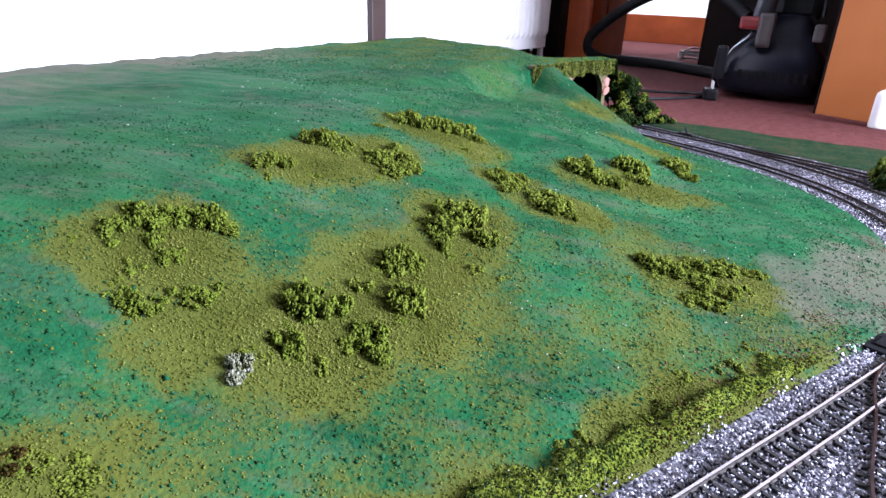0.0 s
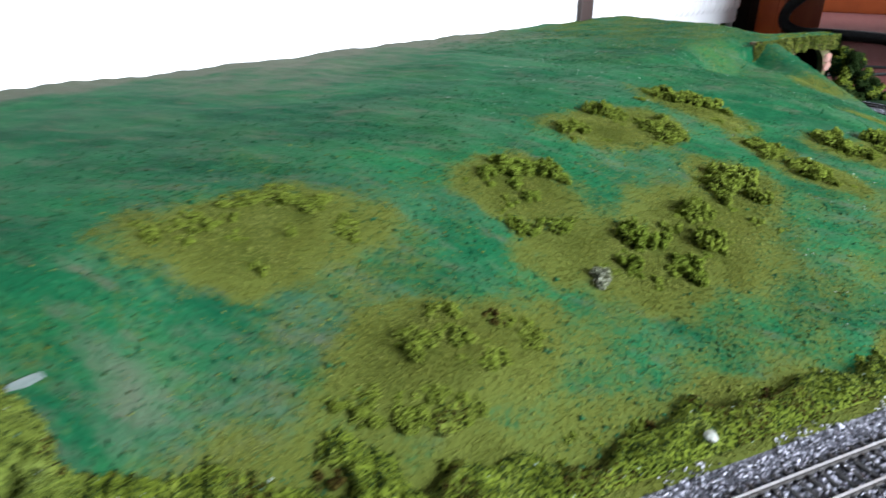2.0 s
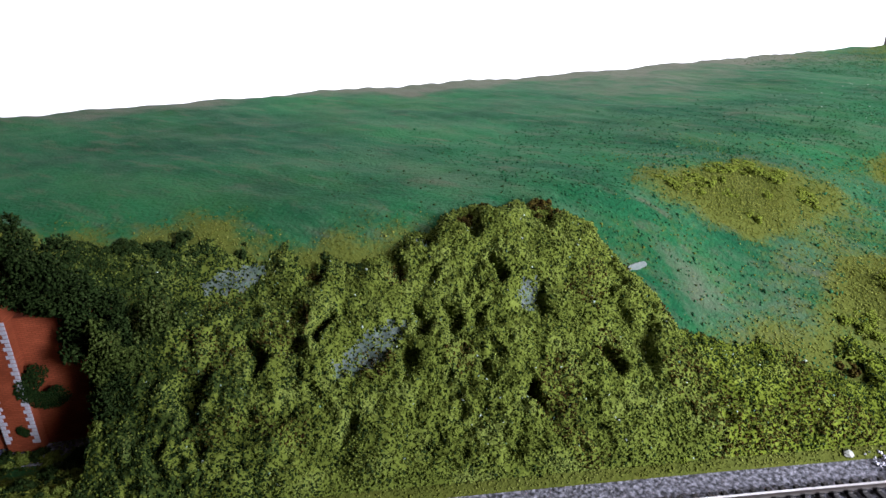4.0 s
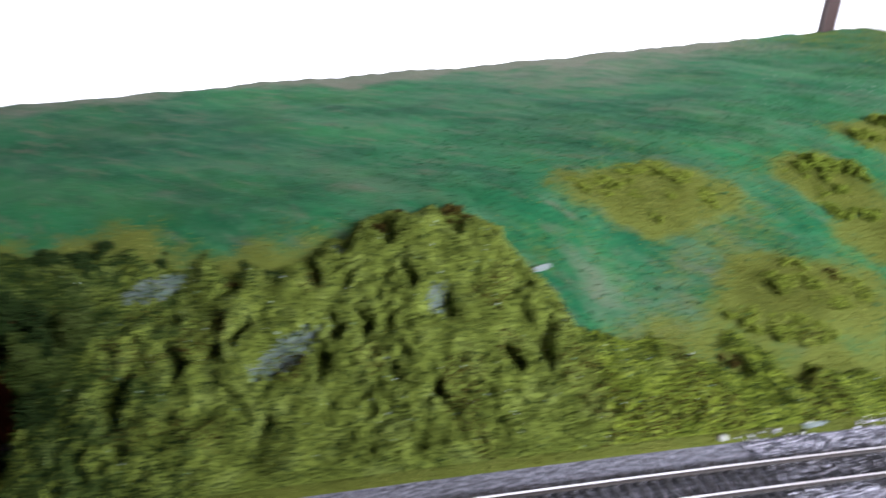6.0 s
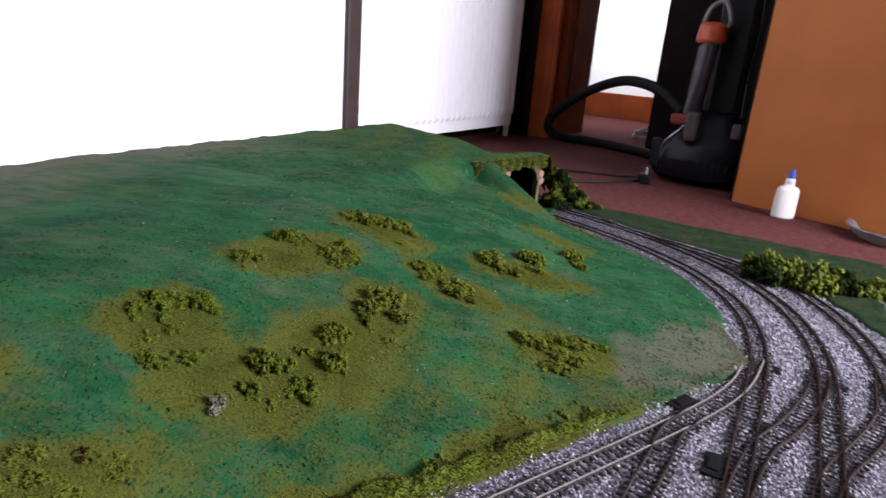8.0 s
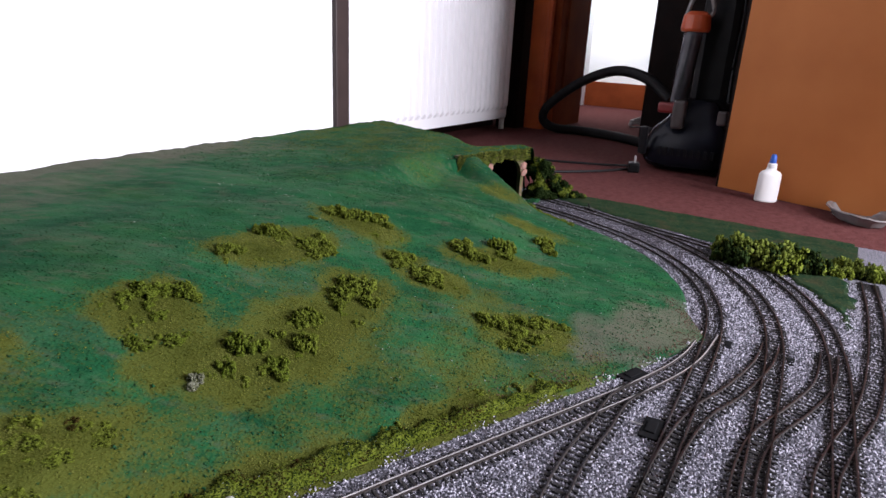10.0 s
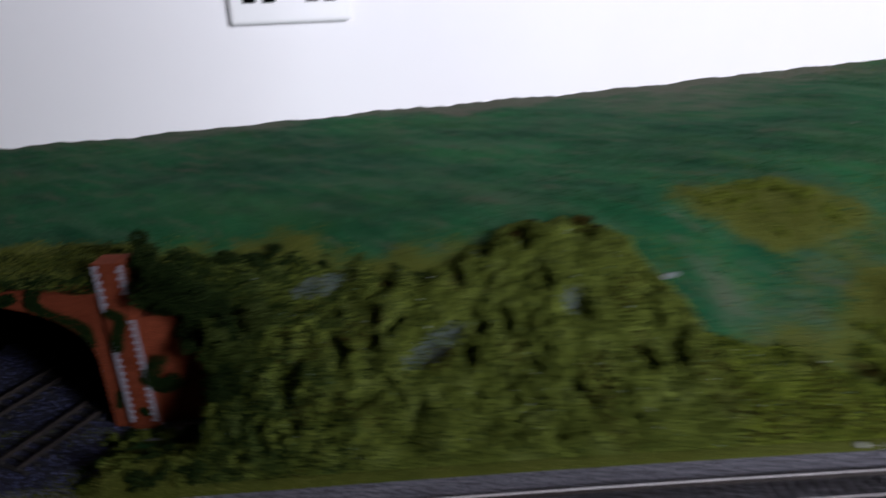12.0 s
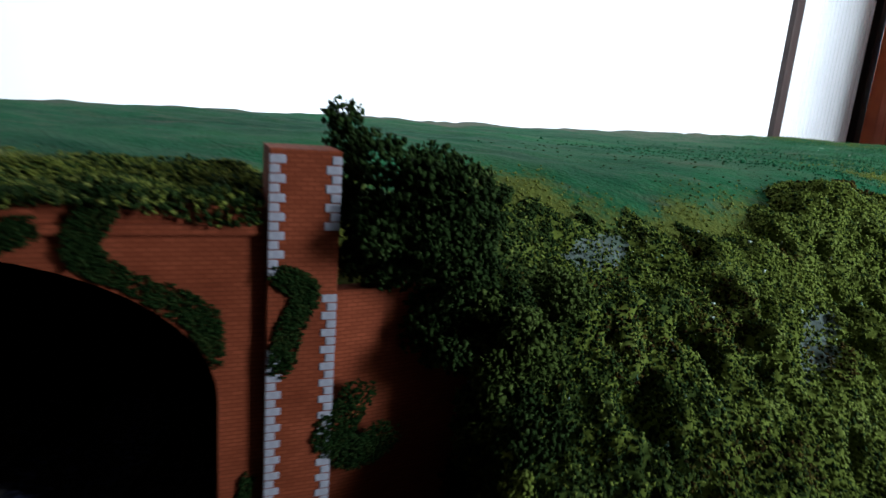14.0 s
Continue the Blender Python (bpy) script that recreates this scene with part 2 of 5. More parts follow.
    nt.links.new(t.outputs["Color"], mx.inputs[7])
    nt.links.new(mx.outputs[2], b.inputs["Base Color"])
    return m


BRICK = brick_material()


def hill_material():
    """Green paint over plaster, scuffed grey where it is thin, with olive turf where the mesh says so."""
    m = material("painted_grass", [(0.0060, 0.0430, 0.0158), (0.0110, 0.0735, 0.0260), (0.0190, 0.0960, 0.0320)], 9, rough=0.85, bump=0.0014, bump_scale=380, spec=0.05)
    nt = m.node_tree
    b = nt.nodes["Principled BSDF"]
    tc = nt.nodes.new("ShaderNodeTexCoord")
    base = b.inputs["Base Color"].links[0].from_socket

    def layer(under, scale, low, high, amount, color, stretch=(1, 1, 1), attribute=None):
        mp = nt.nodes.new("ShaderNodeMapping")
        mp.inputs["Scale"].default_value = stretch
        mp.inputs["Rotation"].default_value = (0, 0, -A1)
        nt.links.new(tc.outputs["Object"], mp.inputs["Vector"])
        n = nt.nodes.new("ShaderNodeTexNoise")
        n.inputs["Scale"].default_value, n.inputs["Detail"].default_value, n.inputs["Roughness"].default_value = scale, 8, 0.65
        nt.links.new(mp.outputs[0], n.inputs["Vector"])
        value = n.outputs["Fac"]
        if attribute:
            at = nt.nodes.new("ShaderNodeAttribute")
            at.attribute_name = attribute
            add = nt.nodes.new("ShaderNodeMath")
            add.operation = "ADD"
            nt.links.new(value, add.inputs[0])
            nt.links.new(at.outputs["Fac"], add.inputs[1])
            value = add.outputs[0]
        mr = nt.nodes.new("ShaderNodeMapRange")
        mr.inputs[1].default_value, mr.inputs[2].default_value, mr.inputs[4].default_value = low, high, amount
        nt.links.new(value, mr.inputs[0])
        mx = nt.nodes.new("ShaderNodeMix")
        mx.data_type = "RGBA"
        mx.inputs[7].default_value = (*color, 1)
        nt.links.new(mr.outputs[0], mx.inputs[0])
        nt.links.new(under, mx.inputs[6])
        return mx.outputs[2]

    c = layer(base, 5.5, 0.46, 0.62, 0.7, (0.0050, 0.0440, 0.0195), (0.8, 1.3, 1))
    c = layer(c, 7.5, 0.50, 0.66, 0.6, (0.0242, 0.0723, 0.0189), (0.8, 1.3, 1))
    c = layer(c, 24, 0.48, 0.66, 0.6, (0.0048, 0.0350, 0.0150), (0.7, 1.3, 1))
    c = layer(c, 70, 0.52, 0.70, 0.55, (0.0270, 0.1060, 0.0430), (0.7, 1.3, 1))
    c = layer(c, 14, 0.47, 0.70, 0.50, (0.062, 0.100, 0.060), (0.45, 1.8, 1))
    c = layer(c, 45, 0.53, 0.72, 0.55, (0.090, 0.074, 0.054), (0.5, 1.7, 1))
    c = layer(c, 330, 0.57, 0.70, 0.7, (0.0056, 0.0204, 0.0104))
    c = layer(c, 260, 0.60, 0.76, 0.5, (0.0649, 0.1391, 0.0863))
    c = layer(c, 420, 0.80, 1.00, 0.8, (0.0760, 0.0880, 0.0180), attribute="turf")
    c = layer(c, 34, 0.90, 1.25, 0.75, (0.0980, 0.0900, 0.0690), (0.7, 1.4, 1), attribute="bare")
    c = layer(c, 210, 0.66, 1.08, 0.95, (0.0640, 0.0740, 0.0130), attribute="turf")
    c = layer(c, 240, 1.30, 1.62, 0.45, (0.0266, 0.0304, 0.0038), attribute="turf")
    c = layer(c, 38, 1.42, 1.70, 0.40, (0.0760, 0.0680, 0.0100), attribute="turf")
    c = layer(c, 26, 1.45, 1.70, 0.5, (0.0330, 0.0520, 0.0070), attribute="turf")
    nt.links.new(c, b.inputs["Base Color"])
    return m


HILL_MAT = hill_material()


# ---- building helpers ----
def mesh_object(name, bm, mat, parent=None, label="", smooth=False):
    me = bpy.data.meshes.new(name)
    bm.to_mesh(me)
    bm.free()
    for one in (mat if isinstance(mat, (list, tuple)) else [mat]):
        me.materials.append(one)
    if smooth:
        me.polygons.foreach_set("use_smooth", [True] * len(me.polygons))
    ob = new(name, me)
    if parent:
        ob.parent = parent
    if label:
        tagged(ob, label)
    return ob


def part(name, bm, mat, parent, label="", smooth=False):
    """One mesh under a thing or a part."""
    return mesh_object(name, bm, mat, parent, label, smooth)


def thing(name, m, label, category, group="", kind=""):
    ob = new(name)
    ob.matrix_world = m
    ob.empty_display_size = 0.01
    return tagged(ob, label, category, group, kind)


def box(bm, lo, hi, bevel=0.0, turn=None):
    made = bmesh.ops.create_cube(bm, size=1.0)["verts"]
    size = [b - a for a, b in zip(lo, hi)]
    mid = [(a + b) / 2 for a, b in zip(lo, hi)]
    m = Matrix.Translation(mid) @ Matrix.Diagonal((*size, 1))
    if turn is not None:
        m = turn @ m
    bmesh.ops.transform(bm, matrix=m, verts=made)
    if bevel:
        edges = list({e for v in made for e in v.link_edges})
        bmesh.ops.bevel(bm, geom=edges, offset=bevel, segments=2, affect="EDGES", profile=0.6)
    return bm


def lathe(bm, profile, seg=24, m=None):
    """A turned body; profile: (radius, height) from the bottom to the top."""
    rings = []
    for r, z in profile:
        ring = [bm.verts.new((r * math.cos(2 * math.pi * k / seg), r * math.sin(2 * math.pi * k / seg), z)) for k in range(seg)]
        rings.append(ring)
    for a, b in zip(rings[:-1], rings[1:]):
        for k in range(seg):
            bm.faces.new((a[k], a[(k + 1) % seg], b[(k + 1) % seg], b[k]))
    bm.faces.new(rings[0][::-1])
    bm.faces.new(rings[-1])
    if m is not None:
        bmesh.ops.transform(bm, matrix=m, verts=[v for r in rings for v in r])
    return bm


def tube(bm, points, radius, seg=10, ribs=0.0):
    """A round bar along points; ribs: how far every second ring is drawn in."""
    P = [Vector(p) for p in points]
    rings = []
    up = Vector((0, 0, 1))
    for i, p in enumerate(P):
        t = (P[min(i + 1, len(P) - 1)] - P[max(i - 1, 0)]).normalized()
        side = t.cross(up)
        if side.length < 0.05:
            side = t.cross(Vector((1, 0, 0)))
        side.normalize()
        over = side.cross(t)
        r = radius * (1 - ribs * (i % 2))
        rings.append([bm.verts.new(p + r * (math.cos(2 * math.pi * k / seg) * side + math.sin(2 * math.pi * k / seg) * over)) for k in range(seg)])
    for a, b in zip(rings[:-1], rings[1:]):
        for k in range(seg):
            bm.faces.new((a[k], a[(k + 1) % seg], b[(k + 1) % seg], b[k]))
    bm.faces.new(rings[0][::-1])
    bm.faces.new(rings[-1])
    return bm


def spline(pts, n=12):
    """A smooth line through points of any dimension."""
    P = np.array([2 * np.array(pts[0]) - pts[1], *pts, 2 * np.array(pts[-1]) - pts[-2]], float)
    out = []
    for i in range(1, len(P) - 2):
        for k in range(n):
            t = k / n
            out.append(0.5 * (2 * P[i] + (P[i + 1] - P[i - 1]) * t + (2 * P[i - 1] - 5 * P[i] + 4 * P[i + 1] - P[i + 2]) * t * t
                              + (3 * P[i] - P[i - 1] - 3 * P[i + 1] + P[i + 2]) * t ** 3))
    out.append(P[-2])
    return np.array(out)


def offset(line, d):
    """A line beside another, d metres to its right."""
    t = np.gradient(line, axis=0)
    t /= np.linalg.norm(t, axis=1)[:, None]
    return line + d * np.stack([t[:, 1], -t[:, 0]], 1)


def chips(name, places, sizes, mat, seed, flat=1.0, faces8=False, parent=None, shard=1.0, soft=False):
    """Many small loose grains, each a crooked tetrahedron (or octahedron), as one mesh."""
    rng = np.random.default_rng(seed)
    places, n = np.asarray(places, float), len(places)
    if faces8:
        base = np.array([(1, 0, 0), (-1, 0, 0), (0, 1, 0), (0, -1, 0), (0, 0, 1), (0, 0, -1)], float)
        tri = np.array([(0, 2, 4), (2, 1, 4), (1, 3, 4), (3, 0, 4), (2, 0, 5), (1, 2, 5), (3, 1, 5), (0, 3, 5)])
    else:
        base = np.array([(1, 1, 1), (1, -1, -1), (-1, 1, -1), (-1, -1, 1)], float) * 0.62
        tri = np.array([(0, 1, 2), (0, 3, 1), (0, 2, 3), (1, 3, 2)])
    k = len(base)
    q = rng.normal(size=(n, 4))
    q /= np.linalg.norm(q, axis=1)[:, None]
    w, x, y, z = q.T
    R = np.stack([1 - 2 * (y * y + z * z), 2 * (x * y - z * w), 2 * (x * z + y * w), 2 * (x * y + z * w), 1 - 2 * (x * x + z * z), 2 * (y * z - x * w),
                  2 * (x * z - y * w), 2 * (y * z + x * w), 1 - 2 * (x * x + y * y)], 1).reshape(n, 3, 3)
    shape = base[None] * rng.uniform(0.6, 1.25, (n, k, 3)) * (1.0 + 0.5 * (1 - shard), 1.0, shard)
    v = np.einsum("nij,nkj->nki", R, shape) * np.asarray(sizes)[:, None, None]
    v[:, :, 2] *= flat
    v = (v + places[:, None, :]).reshape(-1, 3)
    f = (tri[None] + (np.arange(n) * k)[:, None, None]).reshape(-1, 3)
    me = bpy.data.meshes.new(name)
    me.vertices.add(len(v))
    me.vertices.foreach_set("co", v.ravel())
    me.loops.add(f.size)
    me.loops.foreach_set("vertex_index", f.ravel())
    me.polygons.add(len(f))
    me.polygons.foreach_set("loop_start", np.arange(0, f.size, 3))
    me.polygons.foreach_set("loop_total", np.full(len(f), 3))
    if soft:
        me.polygons.foreach_set("use_smooth", [True] * len(f))
    me.update(calc_edges=True)
    me.materials.append(mat)
    ob = new(name, me)
    if parent:
        ob.parent = parent
    return ob


# ---- lines of the railway ----
FD = math.radians(33.0)


def front_line(s, d=0.0):
    """A point s metres along the front track, d to its left."""
    e = 0.10160 - 0.0417 * (s - 0.298) ** 2 + d
    return s * math.cos(FD) - e * math.sin(FD), s * math.sin(FD) + e * math.cos(FD)


def from_sd(s, d):
    """From metres along and across the front track's direction to the plan."""
    return s * math.cos(FD) - d * math.sin(FD), s * math.sin(FD) + d * math.cos(FD)


MAIN = spline([(0.220, 0.055), (0.308, 0.199), (0.388, 0.329), (0.440, 0.412), (0.480, 0.482), (0.513, 0.560), (0.532, 0.655),
               (0.524, 0.765), (0.488, 0.868), (0.432, 0.965), (0.372, 1.045), (0.305, 1.120), (0.190, 1.225)])
FOOT = np.concatenate([[front_line(s, 0.034) for s in np.linspace(-0.66, 0.50, 59)], [(0.459, 0.462)], offset(MAIN, -0.036)[55:122], [(0.378, 1.130), (0.25, 1.295), (0.10, 1.49)]])
PORTAL, PA = (-0.5700, -0.1690), math.radians(34.0)
FAR_PORTAL, FA = (0.336, 1.105), math.radians(37.0)


def ease(a, b, x):
    t = np.clip((x - a) / (b - a), 0, 1)
    return t * t * (3 - 2 * t)


def beside(origin, angle, x, y):
    """How far along a portal's face, from its pier to the tunnel, and how far behind the face."""
    dx, dy = x - origin[0], y - origin[1]
    return -(dx * math.cos(angle) + dy * math.sin(angle)), -dx * math.sin(angle) + dy * math.cos(angle)


def foot_distance(x, y):
    d = np.full(np.shape(x), 9.0)
    for a, b in zip(FOOT[:-1], FOOT[1:]):
        v = b - a
        t = np.clip(((x - a[0]) * v[0] + (y - a[1]) * v[1]) / (v @ v), 0, 1)
        e = np.hypot(x - a[0] - t * v[0], y - a[1] - t * v[1])
        side = v[0] * (y - a[1]) - v[1] * (x - a[0])
        d = np.where(e < np.abs(d), np.where(side >= 0, e, -e), d)
    return d


def waves(x, y):
    """Gentle unevenness of the plaster."""
    return (0.0016 * np.sin(23 * x + 9 * y) * np.sin(17 * y - 6 * x + 1.0) + 0.0011 * np.sin(51 * x - 33 * y + 2.0) * np.cos(47 * y + 21 * x)
            + 0.0006 * np.sin(140 * x + 70 * y) * np.sin(120 * y - 60 * x))


def hill(x, y):
    """The height of the hill's skin over the rails' tops."""
    x, y = np.asarray(x, float), np.asarray(y, float)
    d = foot_distance(x, y)
    s = x * math.cos(FD) + y * math.sin(FD)
    slope = 0.16 + 0.69 * np.exp(-(np.maximum(s, -0.25) + 0.25) / 0.30) + 0.05 * ease(0.55, 0.85, s) - 0.04 * ease(0.30, 0.60, s) + 0.20 * ease(0.55, 0.80, s) * ease(0.58, 0.68, y * math.cos(FD) - x * math.sin(FD))
    p, q = to_pq(x, y)
    slope = slope + 0.10 * ease(-0.50, -0.30, p) * (1 - ease(0.50, 0.75, q)) + 0.10 * ease(-0.24, -0.10, p) * (1 - ease(0.50, 0.68, q)) + 0.9 * ease(-0.50, -0.20, p) * (1 - ease(0.20, 0.42, q))
    top = 0.105 + 0.009 * ease(-0.9, 0.1, p)
    z = -np.log(np.exp(-85 * slope * d) + np.exp(-85 * top)) / 85 + waves(x, y) * ease(0.0, 0.05, d)
    c = y * math.cos(FD) - x * math.sin(FD)
    z = z + 0.014 * np.exp(-((s + 0.035) / 0.075) ** 2 - ((c - 0.200) / 0.036) ** 2) * ease(0.0, 0.03, d)
    r, back = beside(PORTAL, PA, x, y)
    cut = ease(-0.012, 0.004, r)
    z = np.where(back > 0, z + (np.maximum(z, 0.099 + 0.004 * ease(0, 0.05, back)) - z) * cut * (1 - ease(0.02, 0.12, back)), np.where(r > -0.004, -0.006, z))
    wing = (r <= -0.004) & (r > -0.062)
    line = 0.004 + np.maximum(0, -r - 0.0165) * 0.14
    z = np.where(wing, np.where(back > line, np.maximum(z, 0.070), np.minimum(z, -0.006 + 0.4 * np.maximum(0, -0.012 - back))), z)
    r, back = beside(FAR_PORTAL, FA, x, y)
    cut = ease(-0.06, -0.02, r) * (1 - ease(0.16, 0.24, r))
    z = np.where(back > 0, z + (np.maximum(z, 0.110 + 0.004 * ease(0, 0.06, back)) - z) * cut * (1 - ease(0.03, 0.16, back)), np.where((r > -0.05) & (r < 0.044), np.minimum(z, -0.006), z))
    # the shoulder of the cutting, left of the far tracks
    rim = 0.016 + 0.75 * (r - 0.044) + 0.25 * np.maximum(0, -0.02 - back) + 9.0 * np.maximum(0, r - 0.110)
    z = np.where((back <= 0) & (back > -0.20) & (r >= 0.044) & (r < 0.20), np.minimum(z, rim), z)
    ramp = (0.107 + 0.42 * back) * ease(0.118, 0.140, r) * (1 - ease(0.16, 0.24, r))
    z = np.where((back <= 0) & (back > -0.20) & (r < 0.24), np.maximum(z, ramp), z)
    return np.where(d < 0, np.maximum(-0.012, d), z)


# ---- the room ----
def slab(name, lo, hi, mat, label, category="wall", bevel=0.0):
    """A block of the setting, in the room's plan (p, -q, z)."""
    bm = bmesh.new()
    box(bm, (lo[0], -hi[1], lo[2]), (hi[0], -lo[1], hi[2]), bevel)
    ob = mesh_object(name, bm, mat)
    ob.matrix_world = ROOM_TURN
    return tagged(ob, label, category, kind="structure")


TOP = 2.40
slab("floor", (-2.6, -0.6, CARPET - 0.1), (4.0, 3.3, CARPET), CARPET_MAT, "dusty pink-brown carpet over the whole floor", "carpet")
slab("ceiling", (-2.6, -0.6, TOP), (4.0, 3.4, TOP + 0.1), CEIL, "plain unseen ceiling, grey to cut bounced light", "ceiling")
slab("wall_long", (-2.6, -0.30, CARPET), (0.0, 0.0, TOP), WALL, "white painted wall behind the hill")
slab("wall_recess", (0.0, -0.40, CARPET), (1.28, -0.30, TOP), WALL, "white painted wall behind the radiator")
slab("wall_end", (-2.7, -0.4, CARPET), (-2.6, 3.3, TOP), UNSEEN_WALL, "unseen end wall, dark beige to cut bounced light")
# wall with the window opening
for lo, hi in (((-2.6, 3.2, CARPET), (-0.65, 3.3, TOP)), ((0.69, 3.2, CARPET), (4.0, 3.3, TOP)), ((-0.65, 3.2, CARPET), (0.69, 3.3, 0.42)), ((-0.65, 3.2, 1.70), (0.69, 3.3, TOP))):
    slab("wall_window", lo, hi, UNSEEN_WALL, "unseen wall round the window, dark beige to cut bounced light")
# unseen wall, added only to block window light from the brick tunnel's end
slab("shade_wall", (-1.25, 1.50, CARPET), (-0.95, 1.60, TOP), UNSEEN_WALL, "unseen wall end added to shade the brick tunnel's side")
slab("shade_wall", (-1.25, 1.60, CARPET), (-1.15, 3.2, TOP), UNSEEN_WALL, "unseen wall added to shade the brick tunnel's side")
# far wall with the doorway, and the hall behind
slab("wall_far", (1.30, 0.325, CARPET), (1.40, 3.2, TOP), DARK_WOOD, "dark brown panelling beside the doorway")
slab("wall_hall", (2.60, -0.5, CARPET), (2.70, 1.2, TOP), WALL, "white hall wall seen through the doorway")
slab("wall_hall_side", (1.40, -0.50, CARPET), (2.60, -0.40, TOP), WALL, "white hall side wall")
slab("wall_hall_back", (1.40, 1.10, CARPET), (2.60, 1.20, TOP), UNSEEN_WALL, "unseen hall wall, dark beige to cut bounced light")
slab("baseboard", (2.575, -0.40, CARPET), (2.60, 1.10, CARPET + 0.14), LEAF_WOOD, "orange varnished wooden skirting board, darkened against the hall lamp", "skirting", 0.004)
slab("baseboard", (0.02, -0.30, CARPET), (1.26, -0.285, CARPET + 0.09), DARK_WOOD, "dark wooden skirting under the radiator", "skirting", 0.003)

slab("trim", (-0.031, -0.022, CARPET), (0.013, 0.012, TOP), POST_WOOD, "dark brown wooden corner post of the wall", "post", 0.003)


def door_frame():
    t = thing("door_frame", at_pq(1.29, -0.16, CARPET), "orange varnished wooden door frame with the door folded back", "door frame", kind="structure")
    bm = bmesh.new()
    # shaded side of the frame, the shade put into a darker wood
    box(bm, (-0.06, 0.002, 0), (0.02, 0.10, 2.1), 0.003)
    part("dark_lining", bm, DARK_WOOD, t, "inner lining, its shade put into dark brown")
    bm = bmesh.new()
    box(bm, (0.0, -0.085, 0), (0.03, -0.001, 2.1), 0.006)
    box(bm, (-0.006, -0.070, 0), (0.0, -0.045, 2.1), 0.003)
    part("architrave", bm, DOOR_WOOD, t)
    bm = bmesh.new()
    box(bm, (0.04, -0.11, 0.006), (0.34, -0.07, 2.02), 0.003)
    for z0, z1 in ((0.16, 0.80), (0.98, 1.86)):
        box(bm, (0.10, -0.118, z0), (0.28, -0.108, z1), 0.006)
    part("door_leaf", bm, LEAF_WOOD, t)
    return t


door_frame()


def radiator():
    t = thing("radiator", at_pq(0.590, -0.185, CARPET + 0.05), "white ribbed panel radiator fixed low on the wall", "radiator")
    w, h = 1.12, 0.62
    bm = bmesh.new()
    n = 32
    # pressed front sheet with upright flutes
    xs, ys = [], []
    for i in range(n):
        x0 = -w / 2 + w * i / n
        for f, y in ((0.0, 0.0), (0.28, 0.0), (0.42, -0.009), (0.86, -0.009)):
            xs.append(x0 + f * w / n)
            ys.append(y)
    xs.append(w / 2)
    ys.append(0.0)
    rows = []
    for z, k in ((0.0, 0.0), (0.035, 0.0), (0.05, 1.0), (h - 0.05, 1.0), (h - 0.035, 0.0), (h, 0.0)):
        rows.append([bm.verts.new((x, -0.012 + y * k, z)) for x, y in zip(xs, ys)])
    for a, b in zip(rows[:-1], rows[1:]):
        for k in range(len(a) - 1):
            bm.faces.new((a[k], a[k + 1], b[k + 1], b[k]))
    box(bm, (-w / 2, -0.0115, 0), (w / 2, 0.03, h), 0.004)
    part("front_panel", bm, RAD_PAINT, t)
    bm = bmesh.new()
    for k in range(40):
        x = -w / 2 + 0.02 + (w - 0.04) * k / 39
        box(bm, (x - 0.004, 0.03, h - 0.012), (x + 0.004, 0.075, h - 0.004))
    box(bm, (-w / 2, 0.072, 0), (w / 2, 0.085, h), 0.003)
    part("back_panel", bm, RAD_PAINT, t)
    bm = bmesh.new()
    lathe(bm, [(0.011, 0.0), (0.011, 0.05), (0.017, 0.055), (0.017, 0.09), (0.013, 0.095)], 14, Matrix.Translation((w / 2 + 0.03, 0.02, -0.05)))
    tube(bm, [(w / 2 - 0.01, 0.02, 0.0), (w / 2 + 0.03, 0.02, 0.0)], 0.008)
    part("valve", bm, WHITE_PLASTIC, t, "white radiator valve")
    return t


radiator()


def wall_socket():
    t = thing("wall_socket", at_pq(-1.288, 0.0, 0.224), "white double wall socket with two switches and dark pin holes", "socket")
    bm = bmesh.new()
    box(bm, (-0.073, -0.010, 0.0), (0.073, 0.0, 0.086), 0.004)
    part("plate", bm, WHITE_PLASTIC, t)
    for side in (-1, 1):
        c = side * 0.0375
        for name, x0, x1, z0, z1 in (("earth_slot", c - 0.005, c + 0.005, 0.036, 0.058), ("pin_slot", c - 0.019, c - 0.004, 0.024, 0.034), ("pin_slot", c + 0.004, c + 0.019, 0.024, 0.034)):
            bm = bmesh.new()
            box(bm, (x0, -0.0112, z0), (x1, -0.0098, z1))
            part(name, bm, HOLE_DARK, t, "dark pin hole")
        bm = bmesh.new()
        box(bm, (side * 0.011 - 0.009, -0.014, 0.052), (side * 0.011 + 0.009, -0.009, 0.076), 0.002)
        part("rocker_switch", bm, BLACK_PLASTIC, t, "black rocker switch")
    return t


wall_socket()


def cabinet():
    """A tall plain panel front; the side's shade is put into a darker wood."""
    a, b = Vector((*to_xy(0.644, 0.735), 0)), Vector((*to_xy(0.440, 1.330), 0))
    ang = math.atan2(b.y - a.y, b.x - a.x)
    t = thing("wardrobe", Matrix.Translation((a.x, a.y, CARPET)) @ Matrix.Rotation(ang, 4, "Z"), "tall beech veneered wardrobe side standing on the carpet", "wardrobe")
    w = (b - a).length
    bm = bmesh.new()
    box(bm, (0.006, 0.0, 0.0), (w, 0.018, 1.9), 0.0015)
    part("front_panel", bm, PANEL_WOOD, t)
    bm = bmesh.new()
    box(bm, (0.0, 0.001, 0.0), (0.0055, 0.018, 1.9), 0.0008)
    part("edge_band", bm, DARK_WOOD, t, "dark edge band")
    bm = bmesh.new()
    # unseen depth, stretched to keep window light off the vacuum cleaner
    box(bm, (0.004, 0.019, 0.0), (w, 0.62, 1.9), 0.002)
